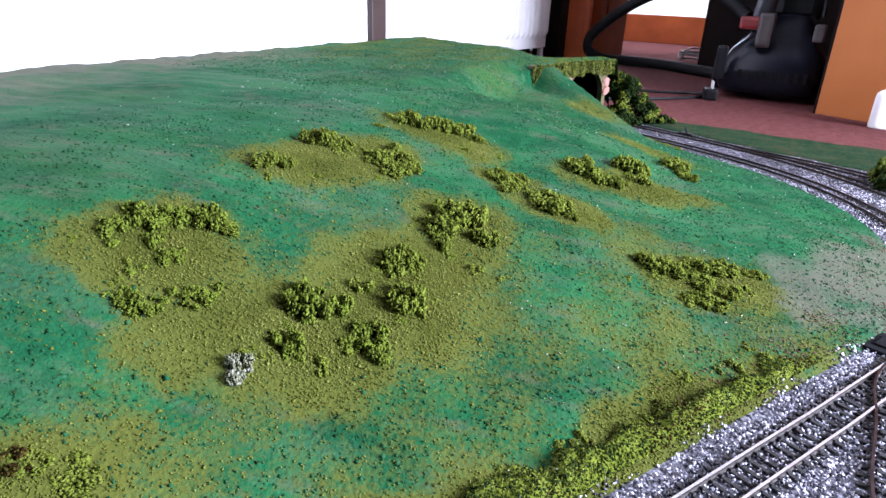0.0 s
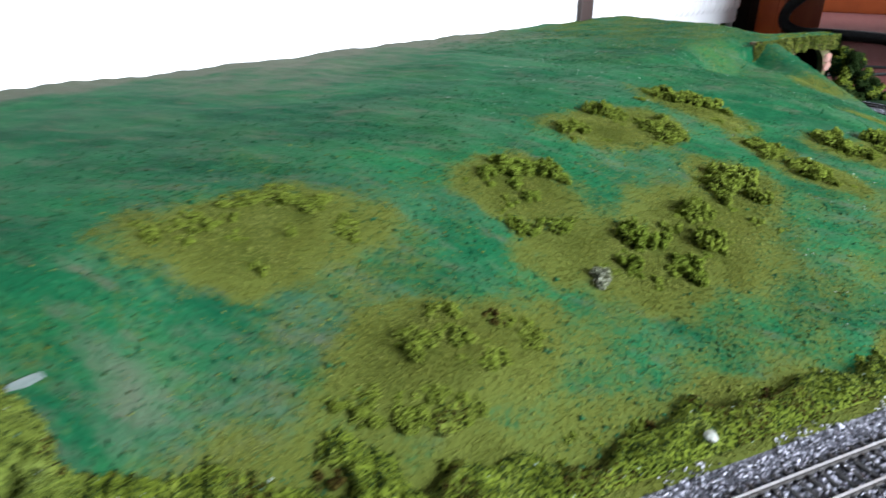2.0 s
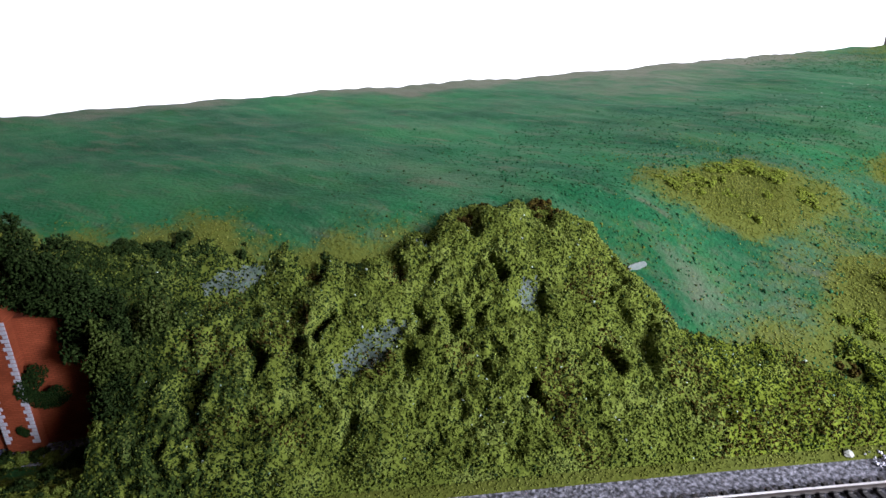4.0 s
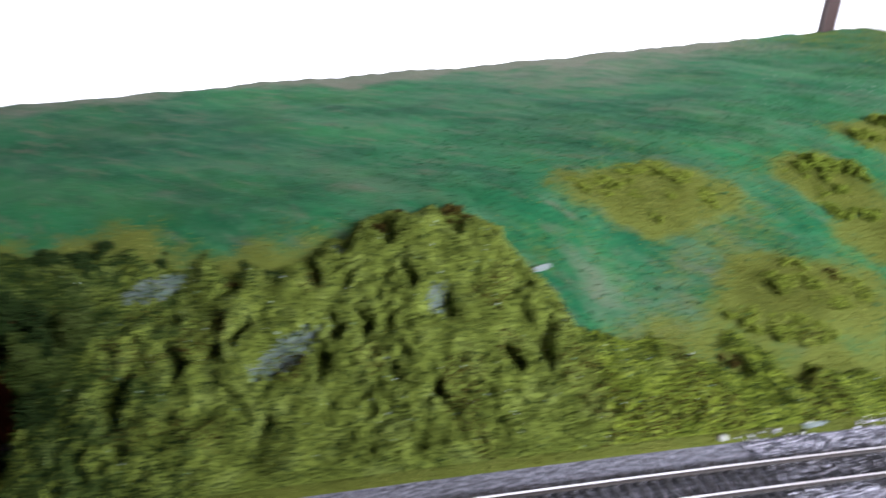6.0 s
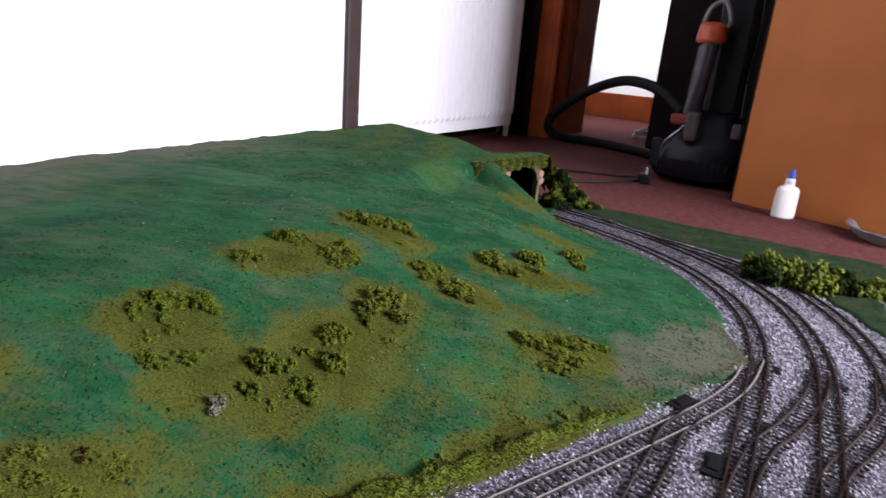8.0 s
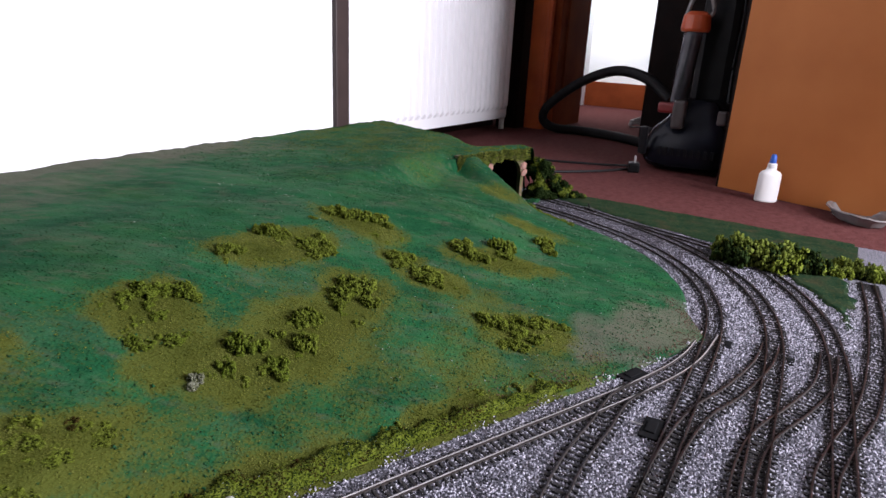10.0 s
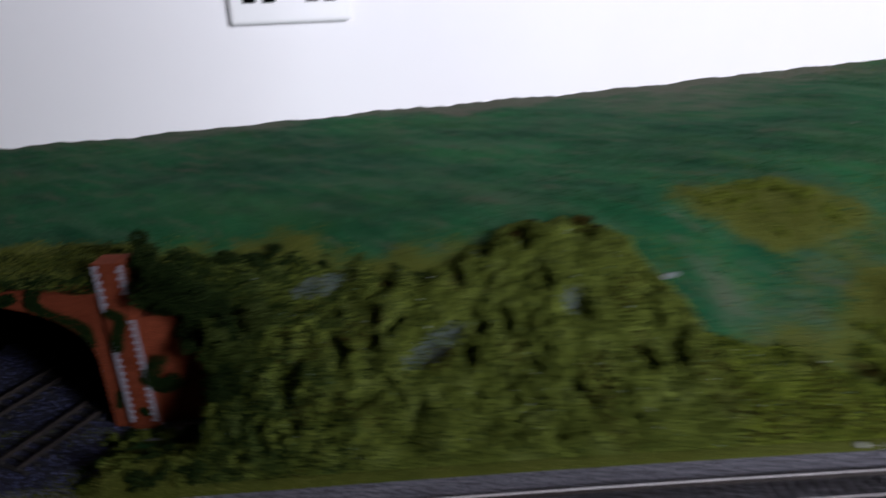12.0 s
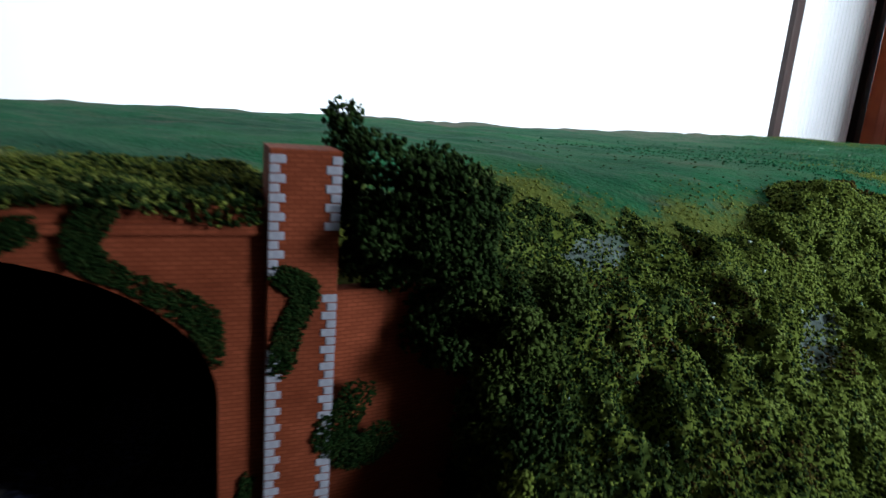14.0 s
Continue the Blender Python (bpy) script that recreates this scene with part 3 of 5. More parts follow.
    part("carcass", bm, LEAF_WOOD, t, "reddish brown carcass side, its shade put into the colour")
    return t


cabinet()


def glue_bottle():
    t = thing("glue_bottle", at_pq(0.548, 0.868, CARPET, -62), "white plastic glue bottle with a blue nozzle cap", "bottle")
    bm = bmesh.new()
    lathe(bm, [(0.0235, 0.0), (0.0262, 0.002), (0.0266, 0.006), (0.0262, 0.036), (0.0258, 0.064), (0.0245, 0.069), (0.0200, 0.0735), (0.0120, 0.0765), (0.0105, 0.086)], 32, Matrix.Diagonal((1.0, 0.62, 1, 1)))
    part("body", bm, WHITE_PLASTIC, t, smooth=True)
    bm = bmesh.new()
    lathe(bm, [(0.0105, 0.0825), (0.0105, 0.091), (0.0085, 0.093), (0.006, 0.096)], 22)
    part("collar", bm, WHITE_PLASTIC, t)
    bm = bmesh.new()
    lathe(bm, [(0.0078, 0.0935), (0.0074, 0.101), (0.0058, 0.112), (0.0045, 0.114)], 20)
    part("cap", bm, BLUE_PLASTIC, t, "blue nozzle cap")
    return t


glue_bottle()


def vacuum_cleaner():
    t = thing("vacuum_cleaner", at_pq(0.80, 0.60, CARPET, 0), "black upright vacuum cleaner with a clear dust canister", "vacuum cleaner")
    bm = bmesh.new()
    # a low rounded shell that narrows and rises to the back
    rings = []
    for z, x0, x1, y0, y1 in ((0.012, -0.050, 0.20, -0.125, 0.100), (0.030, -0.062, 0.205, -0.138, 0.112), (0.085, -0.060, 0.20, -0.136, 0.108), (0.118, -0.045, 0.19, -0.125, 0.092), (0.145, -0.015, 0.18, -0.105, 0.066), (0.178, 0.010, 0.17, -0.090, 0.044), (0.200, 0.026, 0.16, -0.078, 0.030), (0.206, 0.040, 0.15, -0.066, 0.018)):
        mx, my, hx, hy = (x0 + x1) / 2, (y0 + y1) / 2, (x1 - x0) / 2, (y1 - y0) / 2
        ring = []
        for k in range(32):
            a = 2 * math.pi * k / 32
            ca, sa = math.cos(a), math.sin(a)
            ring.append(bm.verts.new((mx + hx * math.copysign(abs(ca) ** 0.5, ca), my + hy * math.copysign(abs(sa) ** 0.5, sa), z)))
        rings.append(ring)
    for a, b in zip(rings[:-1], rings[1:]):
        for k in range(32):
            bm.faces.new((a[k], a[(k + 1) % 32], b[(k + 1) % 32], b[k]))
    bm.faces.new(rings[0][::-1])
    bm.faces.new(rings[-1])
    part("body", bm, SHELL, t, "glossy blue-black shell", True)
    bm = bmesh.new()
    for k in range(9):
        box(bm, (-0.063, -0.10 + 0.018 * k, 0.050), (-0.055, -0.092 + 0.018 * k, 0.072))
    part("vent_grille", bm, GREY_PLASTIC, t, "dark grey vent grille")
    for y in (-0.155, 0.112):
        bm = bmesh.new()
        lathe(bm, [(0.045, 0.0), (0.05, 0.006), (0.05, 0.022), (0.042, 0.028)], 24, Matrix.Translation((0.12, y, 0.052)) @ Matrix.Rotation(-math.pi / 2, 4, "X"))
        tyre = part("wheel", bm, BLACK_RUBBER, t)
        bm = bmesh.new()
        lathe(bm, [(0.024, -0.002), (0.026, 0.0), (0.026, 0.028), (0.020, 0.031)], 20, Matrix.Translation((0.12, y, 0.052)) @ Matrix.Rotation(-math.pi / 2, 4, "X"))
        part("hub", bm, GREY_PLASTIC, tyre, "dark grey wheel hub")
    bm = bmesh.new()
    box(bm, (-0.075, 0.085, 0.045), (-0.055, 0.108, 0.125), 0.006)
    part("side_rib", bm, GREY_PLASTIC, t, "shiny grey side rib")
    bm = bmesh.new()
    lathe(bm, [(0.021, 0.185), (0.024, 0.195), (0.025, 0.375), (0.023, 0.388)], 28, Matrix.Translation((0.0, 0.045, 0)) @ Matrix.Rotation(radians(4), 4, "X"))
    part("dust_canister", bm, CANISTER, t, "pale clear dust canister", True)
    bm = bmesh.new()
    lathe(bm, [(0.036, 0.388), (0.040, 0.396), (0.036, 0.432), (0.022, 0.442)], 24, Matrix.Translation((0.02, 0.02, 0)))
    part("canister_lid", bm, ORANGE_PLASTIC, t, "orange canister lid")
    bm = bmesh.new()
    tube(bm, spline([(0.02, 0.05, 0.43), (0.02, 0.035, 0.48), (0.02, 0.0, 0.495), (0.02, -0.02, 0.45), (0.02, -0.015, 0.43)], 6), 0.006)
    part("carry_handle", bm, PALE_PLASTIC, t, "pale grey carry handle")
    bm = bmesh.new()
    box(bm, (0.07, -0.085, 0.18), (0.14, 0.02, 1.15), 0.02)
    part("handle_column", bm, BLACK_PLASTIC, t)
    bm = bmesh.new()
    tube(bm, spline([(0.06, -0.09, 0.52), (0.055, -0.095, 0.42), (0.06, -0.09, 0.30), (0.05, -0.095, 0.20)], 8), 0.0045)
    part("cleaning_wand", bm, GREY_PLASTIC, t, "thin grey wand")
    bm = bmesh.new()
    box(bm, (-0.05, 0.02, 0.165), (-0.02, 0.075, 0.195), 0.008)
    part("pedal", bm, RED_PLASTIC, t, "dull red pedal")
    bm = bmesh.new()
    box(bm, (-0.062, -0.005, 0.125), (-0.03, 0.03, 0.205), 0.008)
    part("clip", bm, DULL_PLASTIC, t, "dull brown-grey plastic clip")
    bm = bmesh.new()
    box(bm, (-0.05, -0.115, 0.145), (-0.03, -0.09, 0.185), 0.006)
    part("latch", bm, DULL_PLASTIC, t, "dull grey latch")
    return t


vacuum_cleaner()


def plug():
    t = thing("mains_plug", at_pq(0.672, 0.505, CARPET, 20), "black mains plug lying on the carpet", "plug")
    bm = bmesh.new()
    box(bm, (-0.022, -0.016, 0.0), (0.022, 0.016, 0.028), 0.006)
    part("plug_body", bm, BLACK_PLASTIC, t)
    for x in (-0.010, 0.010):
        bm = bmesh.new()
        box(bm, (x - 0.0032, -0.004, 0.027), (x + 0.0032, 0.0, 0.045), 0.0006)
        part("plug_pin", bm, RAIL_STEEL, t, "brass plug pin")
    return t


plug()


def hose():
    t = thing("vacuum_hose", Matrix.Identity(4), "black corrugated vacuum hose looped over the carpet", "hose")
    pts = [(*to_xy(p, q), z) for p, q, z in ((0.92, 0.52, 0.17), (1.00, 0.419, 0.225), (1.08, 0.305, 0.243), (1.12, 0.215, 0.227), (1.16, 0.113, 0.183), (1.19, 0.020, 0.120),
                                             (1.205, -0.029, 0.072), (1.205, -0.030, 0.030), (1.24, 0.010, 0.003), (1.27, 0.10, 0.0), (1.24, 0.24, 0.0), (1.14, 0.40, 0.0), (1.00, 0.52, 0.01))]
    bm = bmesh.new()
    tube(bm, spline(pts, 40), 0.0175, 14, 0.07)
    part("hose", bm, BLACK_RUBBER, t)
    return t


hose()


def wire_coil(p, q, r, turns, seed, mat, label):
    """A loose coil of thin wire on the floor."""
    rng = random.Random(seed)
    t = thing("wire_coil", at_pq(p, q, CARPET), label, "cable")
    pts = []
    for k in range(turns * 10):
        a = 2 * math.pi * k / 10
        pts.append((r * (1.5 + 0.25 * rng.random()) * math.cos(a), r * (0.8 + 0.3 * rng.random()) * math.sin(a), 0.004 + 0.012 * rng.random() + 0.03 * (k / (turns * 10))))
    bm = bmesh.new()
    tube(bm, spline(pts, 4), 0.0035, 6)
    part("wire", bm, mat, t)
    return t


wire_coil(1.75, 0.22, 0.07, 5, 4, PALE_PLASTIC, "loose coil of pale wire on the hall floor")
wire_coil(1.80, 0.36, 0.08, 5, 5, BLACK_RUBBER, "loose coil of black cable on the hall floor")


def plastic_tray():
    t = thing("plastic_tray", at_pq(0.492, 1.060, CARPET, 30), "clear crumpled plastic tray on the carpet", "tray")
    bm = bmesh.new()
    lathe(bm, [(0.030, 0.0), (0.045, 0.002), (0.056, 0.016), (0.062, 0.018), (0.060, 0.020), (0.052, 0.017), (0.042, 0.005)], 26, Matrix.Diagonal((1.45, 0.9, 1.25, 1)))
    for v in bm.verts:
        v.co.z = max(0.0, v.co.z + 0.004 * noise.noise(v.co * 60))
    part("tray", bm, PALE_PLASTIC, t)
    return t


plastic_tray()


def cable(pts, radius=0.0035, label="thin black power cable lying on the carpet"):
    t = thing("power_cable", Matrix.Identity(4), label, "cable")
    bm = bmesh.new()
    tube(bm, spline(pts, 10), radius, 8)
    part("cord", bm, BLACK_RUBBER, t)
    return t


CORD = CARPET + 0.0036
cable([(*to_xy(p, q), CORD) for p, q in ((0.690, 0.495), (0.682, 0.486), (0.615, 0.450), (0.560, 0.413), (0.482, 0.345), (0.40, 0.24), (0.36, 0.06))])
cable([(*to_xy(p, q), CORD) for p, q in ((0.700, 0.500), (0.737, 0.470), (0.700, 0.414), (0.665, 0.341), (0.631, 0.257), (0.60, 0.10), (0.62, -0.10))])


# ---- the layout's board and ballast ----
def layout_board():
    t = thing("layout_board", at_pq(0, 0, 0), "plywood baseboard of a model railway lying on the carpet", "baseboard")
    bm = bmesh.new()
    box(bm, (-2.3, -1.42, CARPET), (0.205, -0.012, -0.0052), 0.001)
    part("board", bm, PLY, t)
    bm = bmesh.new()
    n, m = 60, 40
    grid = [[bm.verts.new((-2.296 + 2.498 * i / n, -1.416 + 1.40 * j / m, -0.0046)) for j in range(m + 1)] for i in range(n + 1)]
    for i in range(n):
        for j in range(m):
            bm.faces.new((grid[i][j], grid[i + 1][j], grid[i + 1][j + 1], grid[i][j + 1]))
    part("ballast_bed", bm, BALLAST_BED, t, "grey granite ballast glued over the board")
    return t


layout_board()


# ---- the hill ----
# olive turf: (along, across, half length, half width, turn in degrees, weight)
PATCHES = [
    (0.080, 0.335, 0.050, 0.042, 0, 1.0), (0.120, 0.262, 0.075, 0.040, -25, 1.0), (0.200, 0.280, 0.080, 0.050, 30, 1.0), (0.280, 0.330, 0.050, 0.040, 60, 0.9),
    (0.225, 0.430, 0.080, 0.038, 8, 0.95), (0.365, 0.475, 0.060, 0.040, -55, 0.9), (0.375, 0.392, 0.030, 0.018, -20, 0.9), (0.385, 0.340, 0.050, 0.026, -50, 0.9),
    (0.505, 0.360, 0.075, 0.030, -32, 0.9), (0.430, 0.222, 0.055, 0.034, -30, 1.0), (-0.105, 0.292, 0.072, 0.036, 8, 1.0), (-0.030, 0.205, 0.076, 0.034, 8, 1.0)]
STRIPS = [(-0.65, 0.190, 0.15, 0.036, 1, 1.05), (-0.36, 0.180, 0.140, 0.050, 4, 0.8), (-0.50, 0.186, 0.085, 0.050, 4, 0.85), (-0.13, 0.160, 0.090, 0.032, 6, 0.60), (0.05, 0.156, 0.10, 0.024, 0, 0.55), (0.66, 0.470, 0.060, 0.040, -60, 0.55), (0.72, 0.62, 0.045, 0.03, -50, 0.5), (0.61, 0.725, 0.070, 0.050, 30, 0.25)]


def turf_weight(x, y):
    s, c = x * math.cos(FD) + y * math.sin(FD), -x * math.sin(FD) + y * math.cos(FD)
    w = np.zeros(np.shape(x))
    wob = 0.16 * np.sin(61 * s + 20 * c) * np.sin(47 * c - 13 * s) + 0.10 * np.sin(173 * s) * np.cos(151 * c)
    for s0, c0, a, b, turn, k in PATCHES + STRIPS:
        u = (s - s0) * math.cos(radians(turn)) + (c - c0) * math.sin(radians(turn))
        v = -(s - s0) * math.sin(radians(turn)) + (c - c0) * math.cos(radians(turn))
        e = np.hypot(u / a, v / b) + wob
        w = np.maximum(w, k * (1 - ease(0.34, 1.55, e)))
    d = foot_distance(x, y)
    edge = (1 - ease(0.012, 0.040, d + 0.01 * np.sin(38 * s) + 0.006 * np.sin(91 * s + 1))) * (1 - ease(0.36, 0.44, s))
    p, q = to_pq(x, y)
    mottle = 0.5 + 0.28 * np.sin(33 * s + 11 + 8 * c) * np.sin(41 * c - 9 * s) + 0.22 * np.sin(91 * s - 40 * c + 2) * np.sin(77 * c + 31 * s)
    front = (1 - ease(0.27, 0.44, c + 0.03 * np.sin(21 * s))) * ease(-0.27, -0.10, s + 0.04 * np.sin(60 * c)) * (0.72 + 0.28 * ease(0.0, 0.12, s)) * (1 - ease(0.42, 0.56, s))
    brow = ease(-0.55, -0.10, p) * (1 - ease(0.30, 0.62, q))
    dust = np.clip((0.07 + 0.44 * mottle) * front, 0, 1) + (0.06 + 0.34 * mottle) * brow * (1 - front)
    return np.maximum(np.maximum(w, 0.95 * edge), dust)


def bare_weight(x, y):
    s, c = x * math.cos(FD) + y * math.sin(FD), -x * math.sin(FD) + y * math.cos(FD)
    nose = 0.78 * (1 - ease(0.3, 1.25, np.hypot((s - 0.585) / 0.19, (c - 0.180) / 0.07) + 0.25 * np.sin(70 * s) * np.sin(63 * c)))
    p, q = to_pq(x, y)
    ridge = 1.25 * (1 - ease(0.0, 0.115, q + 0.02 * np.sin(19 * p) + 0.012 * np.sin(53 * p))) * (1 - ease(-0.5, -0.05, p)) * (0.55 + 0.45 * ease(-1.25, -0.9, p))
    scuff = 0.62 * (1 - ease(0.06, 0.42, q + 0.05 * np.sin(9 * p))) * ease(-1.15, -0.8, p) * (1 - ease(-0.35, -0.05, p))
    worn = 0.47 * (1 - ease(0.3, 1.3, np.hypot((s + 0.145) / 0.105, (c - 0.205) / 0.065) + 0.3 * np.sin(48 * s + 2) * np.sin(61 * c)))
    return np.maximum(np.maximum(nose, ridge), np.maximum(scuff, worn))


def build_hill():
    step = 0.005
    ps, qs = np.arange(-1.75, 0.2001, step), np.arange(-0.002, 1.20, step)
    P, Q = np.meshgrid(ps, qs, indexing="ij")
    Xs, Ys = to_xy(P, Q)
    Z = hill(Xs, Ys)
    # the hill's back edge by the wall is a little ragged
    Z = Z + np.where(Q < 0.02, 0.0006 * np.sin(37 * P) + 0.0005 * np.sin(95 * P + 1.3) + 0.0005 * np.sin(211 * P), 0.0)
    ni, nj = P.shape
    idx = np.arange(ni * nj).reshape(ni, nj)
    quads = np.stack([idx[:-1, :-1], idx[:-1, 1:], idx[1:, 1:], idx[1:, :-1]], -1).reshape(-1, 4)
    zq = Z.ravel()[quads]
    keep = (zq.max(1) > -0.0115) & (np.ptp(zq, axis=1) < 0.035)
    quads = quads[keep]
    used = np.unique(quads)
    remap = np.full(ni * nj, -1)
    remap[used] = np.arange(len(used))
    v = np.stack([Xs.ravel()[used], Ys.ravel()[used], Z.ravel()[used]], 1)
    me = bpy.data.meshes.new("hill")
    me.from_pydata(v.tolist(), [], remap[quads][:, ::-1].tolist())
    me.update()
    if me.polygons[0].normal.z < 0:
        me.flip_normals()
    for name, values in (("turf", turf_weight(v[:, 0], v[:, 1])), ("bare", bare_weight(v[:, 0], v[:, 1]))):
        at = me.attributes.new(name, "FLOAT", "POINT")
        at.data.foreach_set("value", values.astype(np.float32))
    me.polygons.foreach_set("use_smooth", [True] * len(me.polygons))
    me.materials.append(HILL_MAT)
    ob = new("hill", me)
    return tagged(ob, "green painted plaster hill of a model railway against the wall", "model hill", kind="structure")


build_hill()


def on_hill(x, y, up=0.0):
    return np.stack([x, y, np.maximum(hill(x, y), -0.0046) + up], 1)


def scatter_turf():
    rng = np.random.default_rng(5)
    n = 1700000
    p, q = rng.uniform(-1.62, 0.15, n), rng.uniform(0.0, 1.05, n)
    x, y = to_xy(p, q)
    d = foot_distance(x, y)
    w = turf_weight(x, y)
    keep = (d > -0.004) & (rng.uniform(0, 1, n) < w ** 1.8 * 0.9)
    x, y = x[keep], y[keep]
    sz = rng.uniform(0.00030, 0.0008, len(x)) * (1 + 0.8 * (rng.uniform(0, 1, len(x)) > 0.96))
    tagged(chips("ground_turf", on_hill(x, y, 0.0004), sz, TURF, 6, soft=True), "olive yellow scatter turf glued on the hill", "turf", kind="stuff")
    # painted grit, in drifts
    n = 250000
    p, q = rng.uniform(-1.2, 0.17, n), rng.uniform(0.06, 1.10, n)
    x, y = to_xy(p, q)
    drift = 0.5 + 0.5 * np.sin(27 * x + 13 * y) * np.sin(31 * y - 17 * x + 2) + 0.35 * np.sin(83 * x - 41 * y) * np.sin(71 * y + 29 * x)
    keep = (foot_distance(x, y) > 0.0) & (rng.uniform(0, 1, n) < 0.48 * np.clip(drift, 0.16, 1) * np.where(p < -0.5, ease(0.22, 0.5, q), ease(0.0, 0.35, q + 0.12))) & (turf_weight(x, y) < 0.75)
    x, y = x[keep], y[keep]
    tagged(chips("green_grit", on_hill(x, y, 0.0002), rng.uniform(0.0004, 0.0012, len(x)) * (1 + 1.0 * (rng.uniform(0, 1, len(x)) > 0.94)), GRIT, 17, soft=True), "green painted grit on the hill", "grit", kind="stuff")
    # thin pale and dark flock over the painted part
    n = 30000
    p, q = rng.uniform(-1.3, 0.15, n), rng.uniform(0.02, 1.05, n)
    x, y = to_xy(p, q)
    keep = (foot_distance(x, y) > 0.0) & (turf_weight(x, y) < 0.4)
    x, y = x[keep], y[keep]
    half = rng.uniform(0, 1, len(x))
    q1 = to_pq(x, y)[1]
    a, b = (half < 0.09) & (q1 > 0.25) & (to_pq(x, y)[0] > -0.75), (half > 0.7) & ((q1 > 0.3) | (to_pq(x, y)[0] > -0.5))
    tagged(chips("pale_flock", on_hill(x[a], y[a], 0.0003), rng.uniform(0.0005, 0.0011, a.sum()), SPECK, 7), "pale flock grains on the green paint", "flock", kind="stuff")
    tagged(chips("dark_flock", on_hill(x[b], y[b], 0.0001), rng.uniform(0.0005, 0.0014, b.sum()), DARK_BUSH, 8, flat=0.7), "dark green flock grains on the paint", "flock", kind="stuff")


scatter_turf()


def bare_earth():
    rng = np.random.default_rng(15)
    n = 60000
    x, y = rng.uniform(0.10, 0.56, n), rng.uniform(0.20, 0.70, n)
    s, d = x * math.cos(FD) + y * math.sin(FD), foot_distance(x, y)
    blot = np.sin(40 * s + 1) * np.sin(150 * d + 20 * s) + np.sin(95 * s) * np.sin(80 * d)
    keep = (d > -0.004) & (d < 0.045) & (rng.uniform(0, 1, n) < 0.9 * np.exp(-np.maximum(0, d - 0.004) / 0.018) * (0.5 + 0.5 * blot)) & (s > 0.30) & (s < 0.70)
    tagged(chips("bare_earth", on_hill(x[keep], y[keep], 0.0002), rng.uniform(0.0006, 0.0016, keep.sum()), EARTH, 16, flat=0.5), "reddish brown earth scatter at the hill's foot", "earth", kind="stuff")


bare_earth()


# ---- foliage clumps ----
def clump_mesh(name, mat, seed, n=900, flat=0.62, grain=0.095, lobes_n=16):
    """A low sprawling mat of foam crumbs of radius 1, torn at its rim, with hollows."""
    rng = np.random.default_rng(seed)
    way, far = rng.uniform(0, 6.283, lobes_n), 0.92 * np.sqrt(rng.uniform(0.0, 1, lobes_n))
    rad = rng.uniform(0.13, 0.38, lobes_n) * (1.15 - 0.45 * far)
    lobes = np.stack([far * np.cos(way), far * np.sin(way) * rng.uniform(0.6, 1.0), rng.uniform(-0.05, 0.26, lobes_n) * (1 - 0.6 * far)], 1)
    k = rng.choice(lobes_n, n, p=rad ** 2 / (rad ** 2).sum())
    v = rng.normal(size=(n, 3))
    v /= np.linalg.norm(v, axis=1)[:, None]
    r = rad[k] * rng.uniform(0.70, 1.15, n)
    P = lobes[k] + v * r[:, None]
    P[:, 2] = np.abs(P[:, 2] + 0.10) * flat / 0.62
    ob = chips(name, P, rng.uniform(grain * 0.45, grain * 1.35, n), mat, seed + 1, shard=0.55)
    me = ob.data
    bpy.data.objects.remove(ob)
    bm = bmesh.new()
    bm.from_mesh(me)
    # dark cores put the hollows' shade into the gaps between crumbs
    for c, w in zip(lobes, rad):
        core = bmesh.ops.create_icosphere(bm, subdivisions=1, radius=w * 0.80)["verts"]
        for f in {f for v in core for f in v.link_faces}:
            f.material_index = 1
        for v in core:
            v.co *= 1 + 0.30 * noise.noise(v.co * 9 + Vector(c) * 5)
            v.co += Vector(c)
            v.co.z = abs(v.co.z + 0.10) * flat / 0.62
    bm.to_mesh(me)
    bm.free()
    me.materials.append(SHADE_CORE)
    return me


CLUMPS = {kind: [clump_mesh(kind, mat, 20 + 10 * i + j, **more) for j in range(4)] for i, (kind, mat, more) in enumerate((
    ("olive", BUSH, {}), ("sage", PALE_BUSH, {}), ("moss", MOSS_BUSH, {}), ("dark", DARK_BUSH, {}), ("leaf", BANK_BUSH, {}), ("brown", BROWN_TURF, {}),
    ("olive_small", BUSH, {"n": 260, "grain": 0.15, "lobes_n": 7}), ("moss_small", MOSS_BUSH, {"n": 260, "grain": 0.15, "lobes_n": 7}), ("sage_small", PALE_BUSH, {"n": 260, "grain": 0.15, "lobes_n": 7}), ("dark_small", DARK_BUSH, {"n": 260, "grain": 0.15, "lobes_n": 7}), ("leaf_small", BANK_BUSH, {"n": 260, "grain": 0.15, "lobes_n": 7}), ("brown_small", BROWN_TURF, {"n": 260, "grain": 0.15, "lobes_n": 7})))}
LABELS = {"olive": "clump of olive green foam foliage on the hill", "sage": "clump of pale grey lichen on the olive turf", "moss": "low torn mat of sage green foam foliage", "dark": "dark green foam bush by the brick tunnel mouth",
          "leaf": "leaf green foam bush on the steep bank", "brown": "brownish tuft of scatter on the bank"}
bush_rng = random.Random(3)


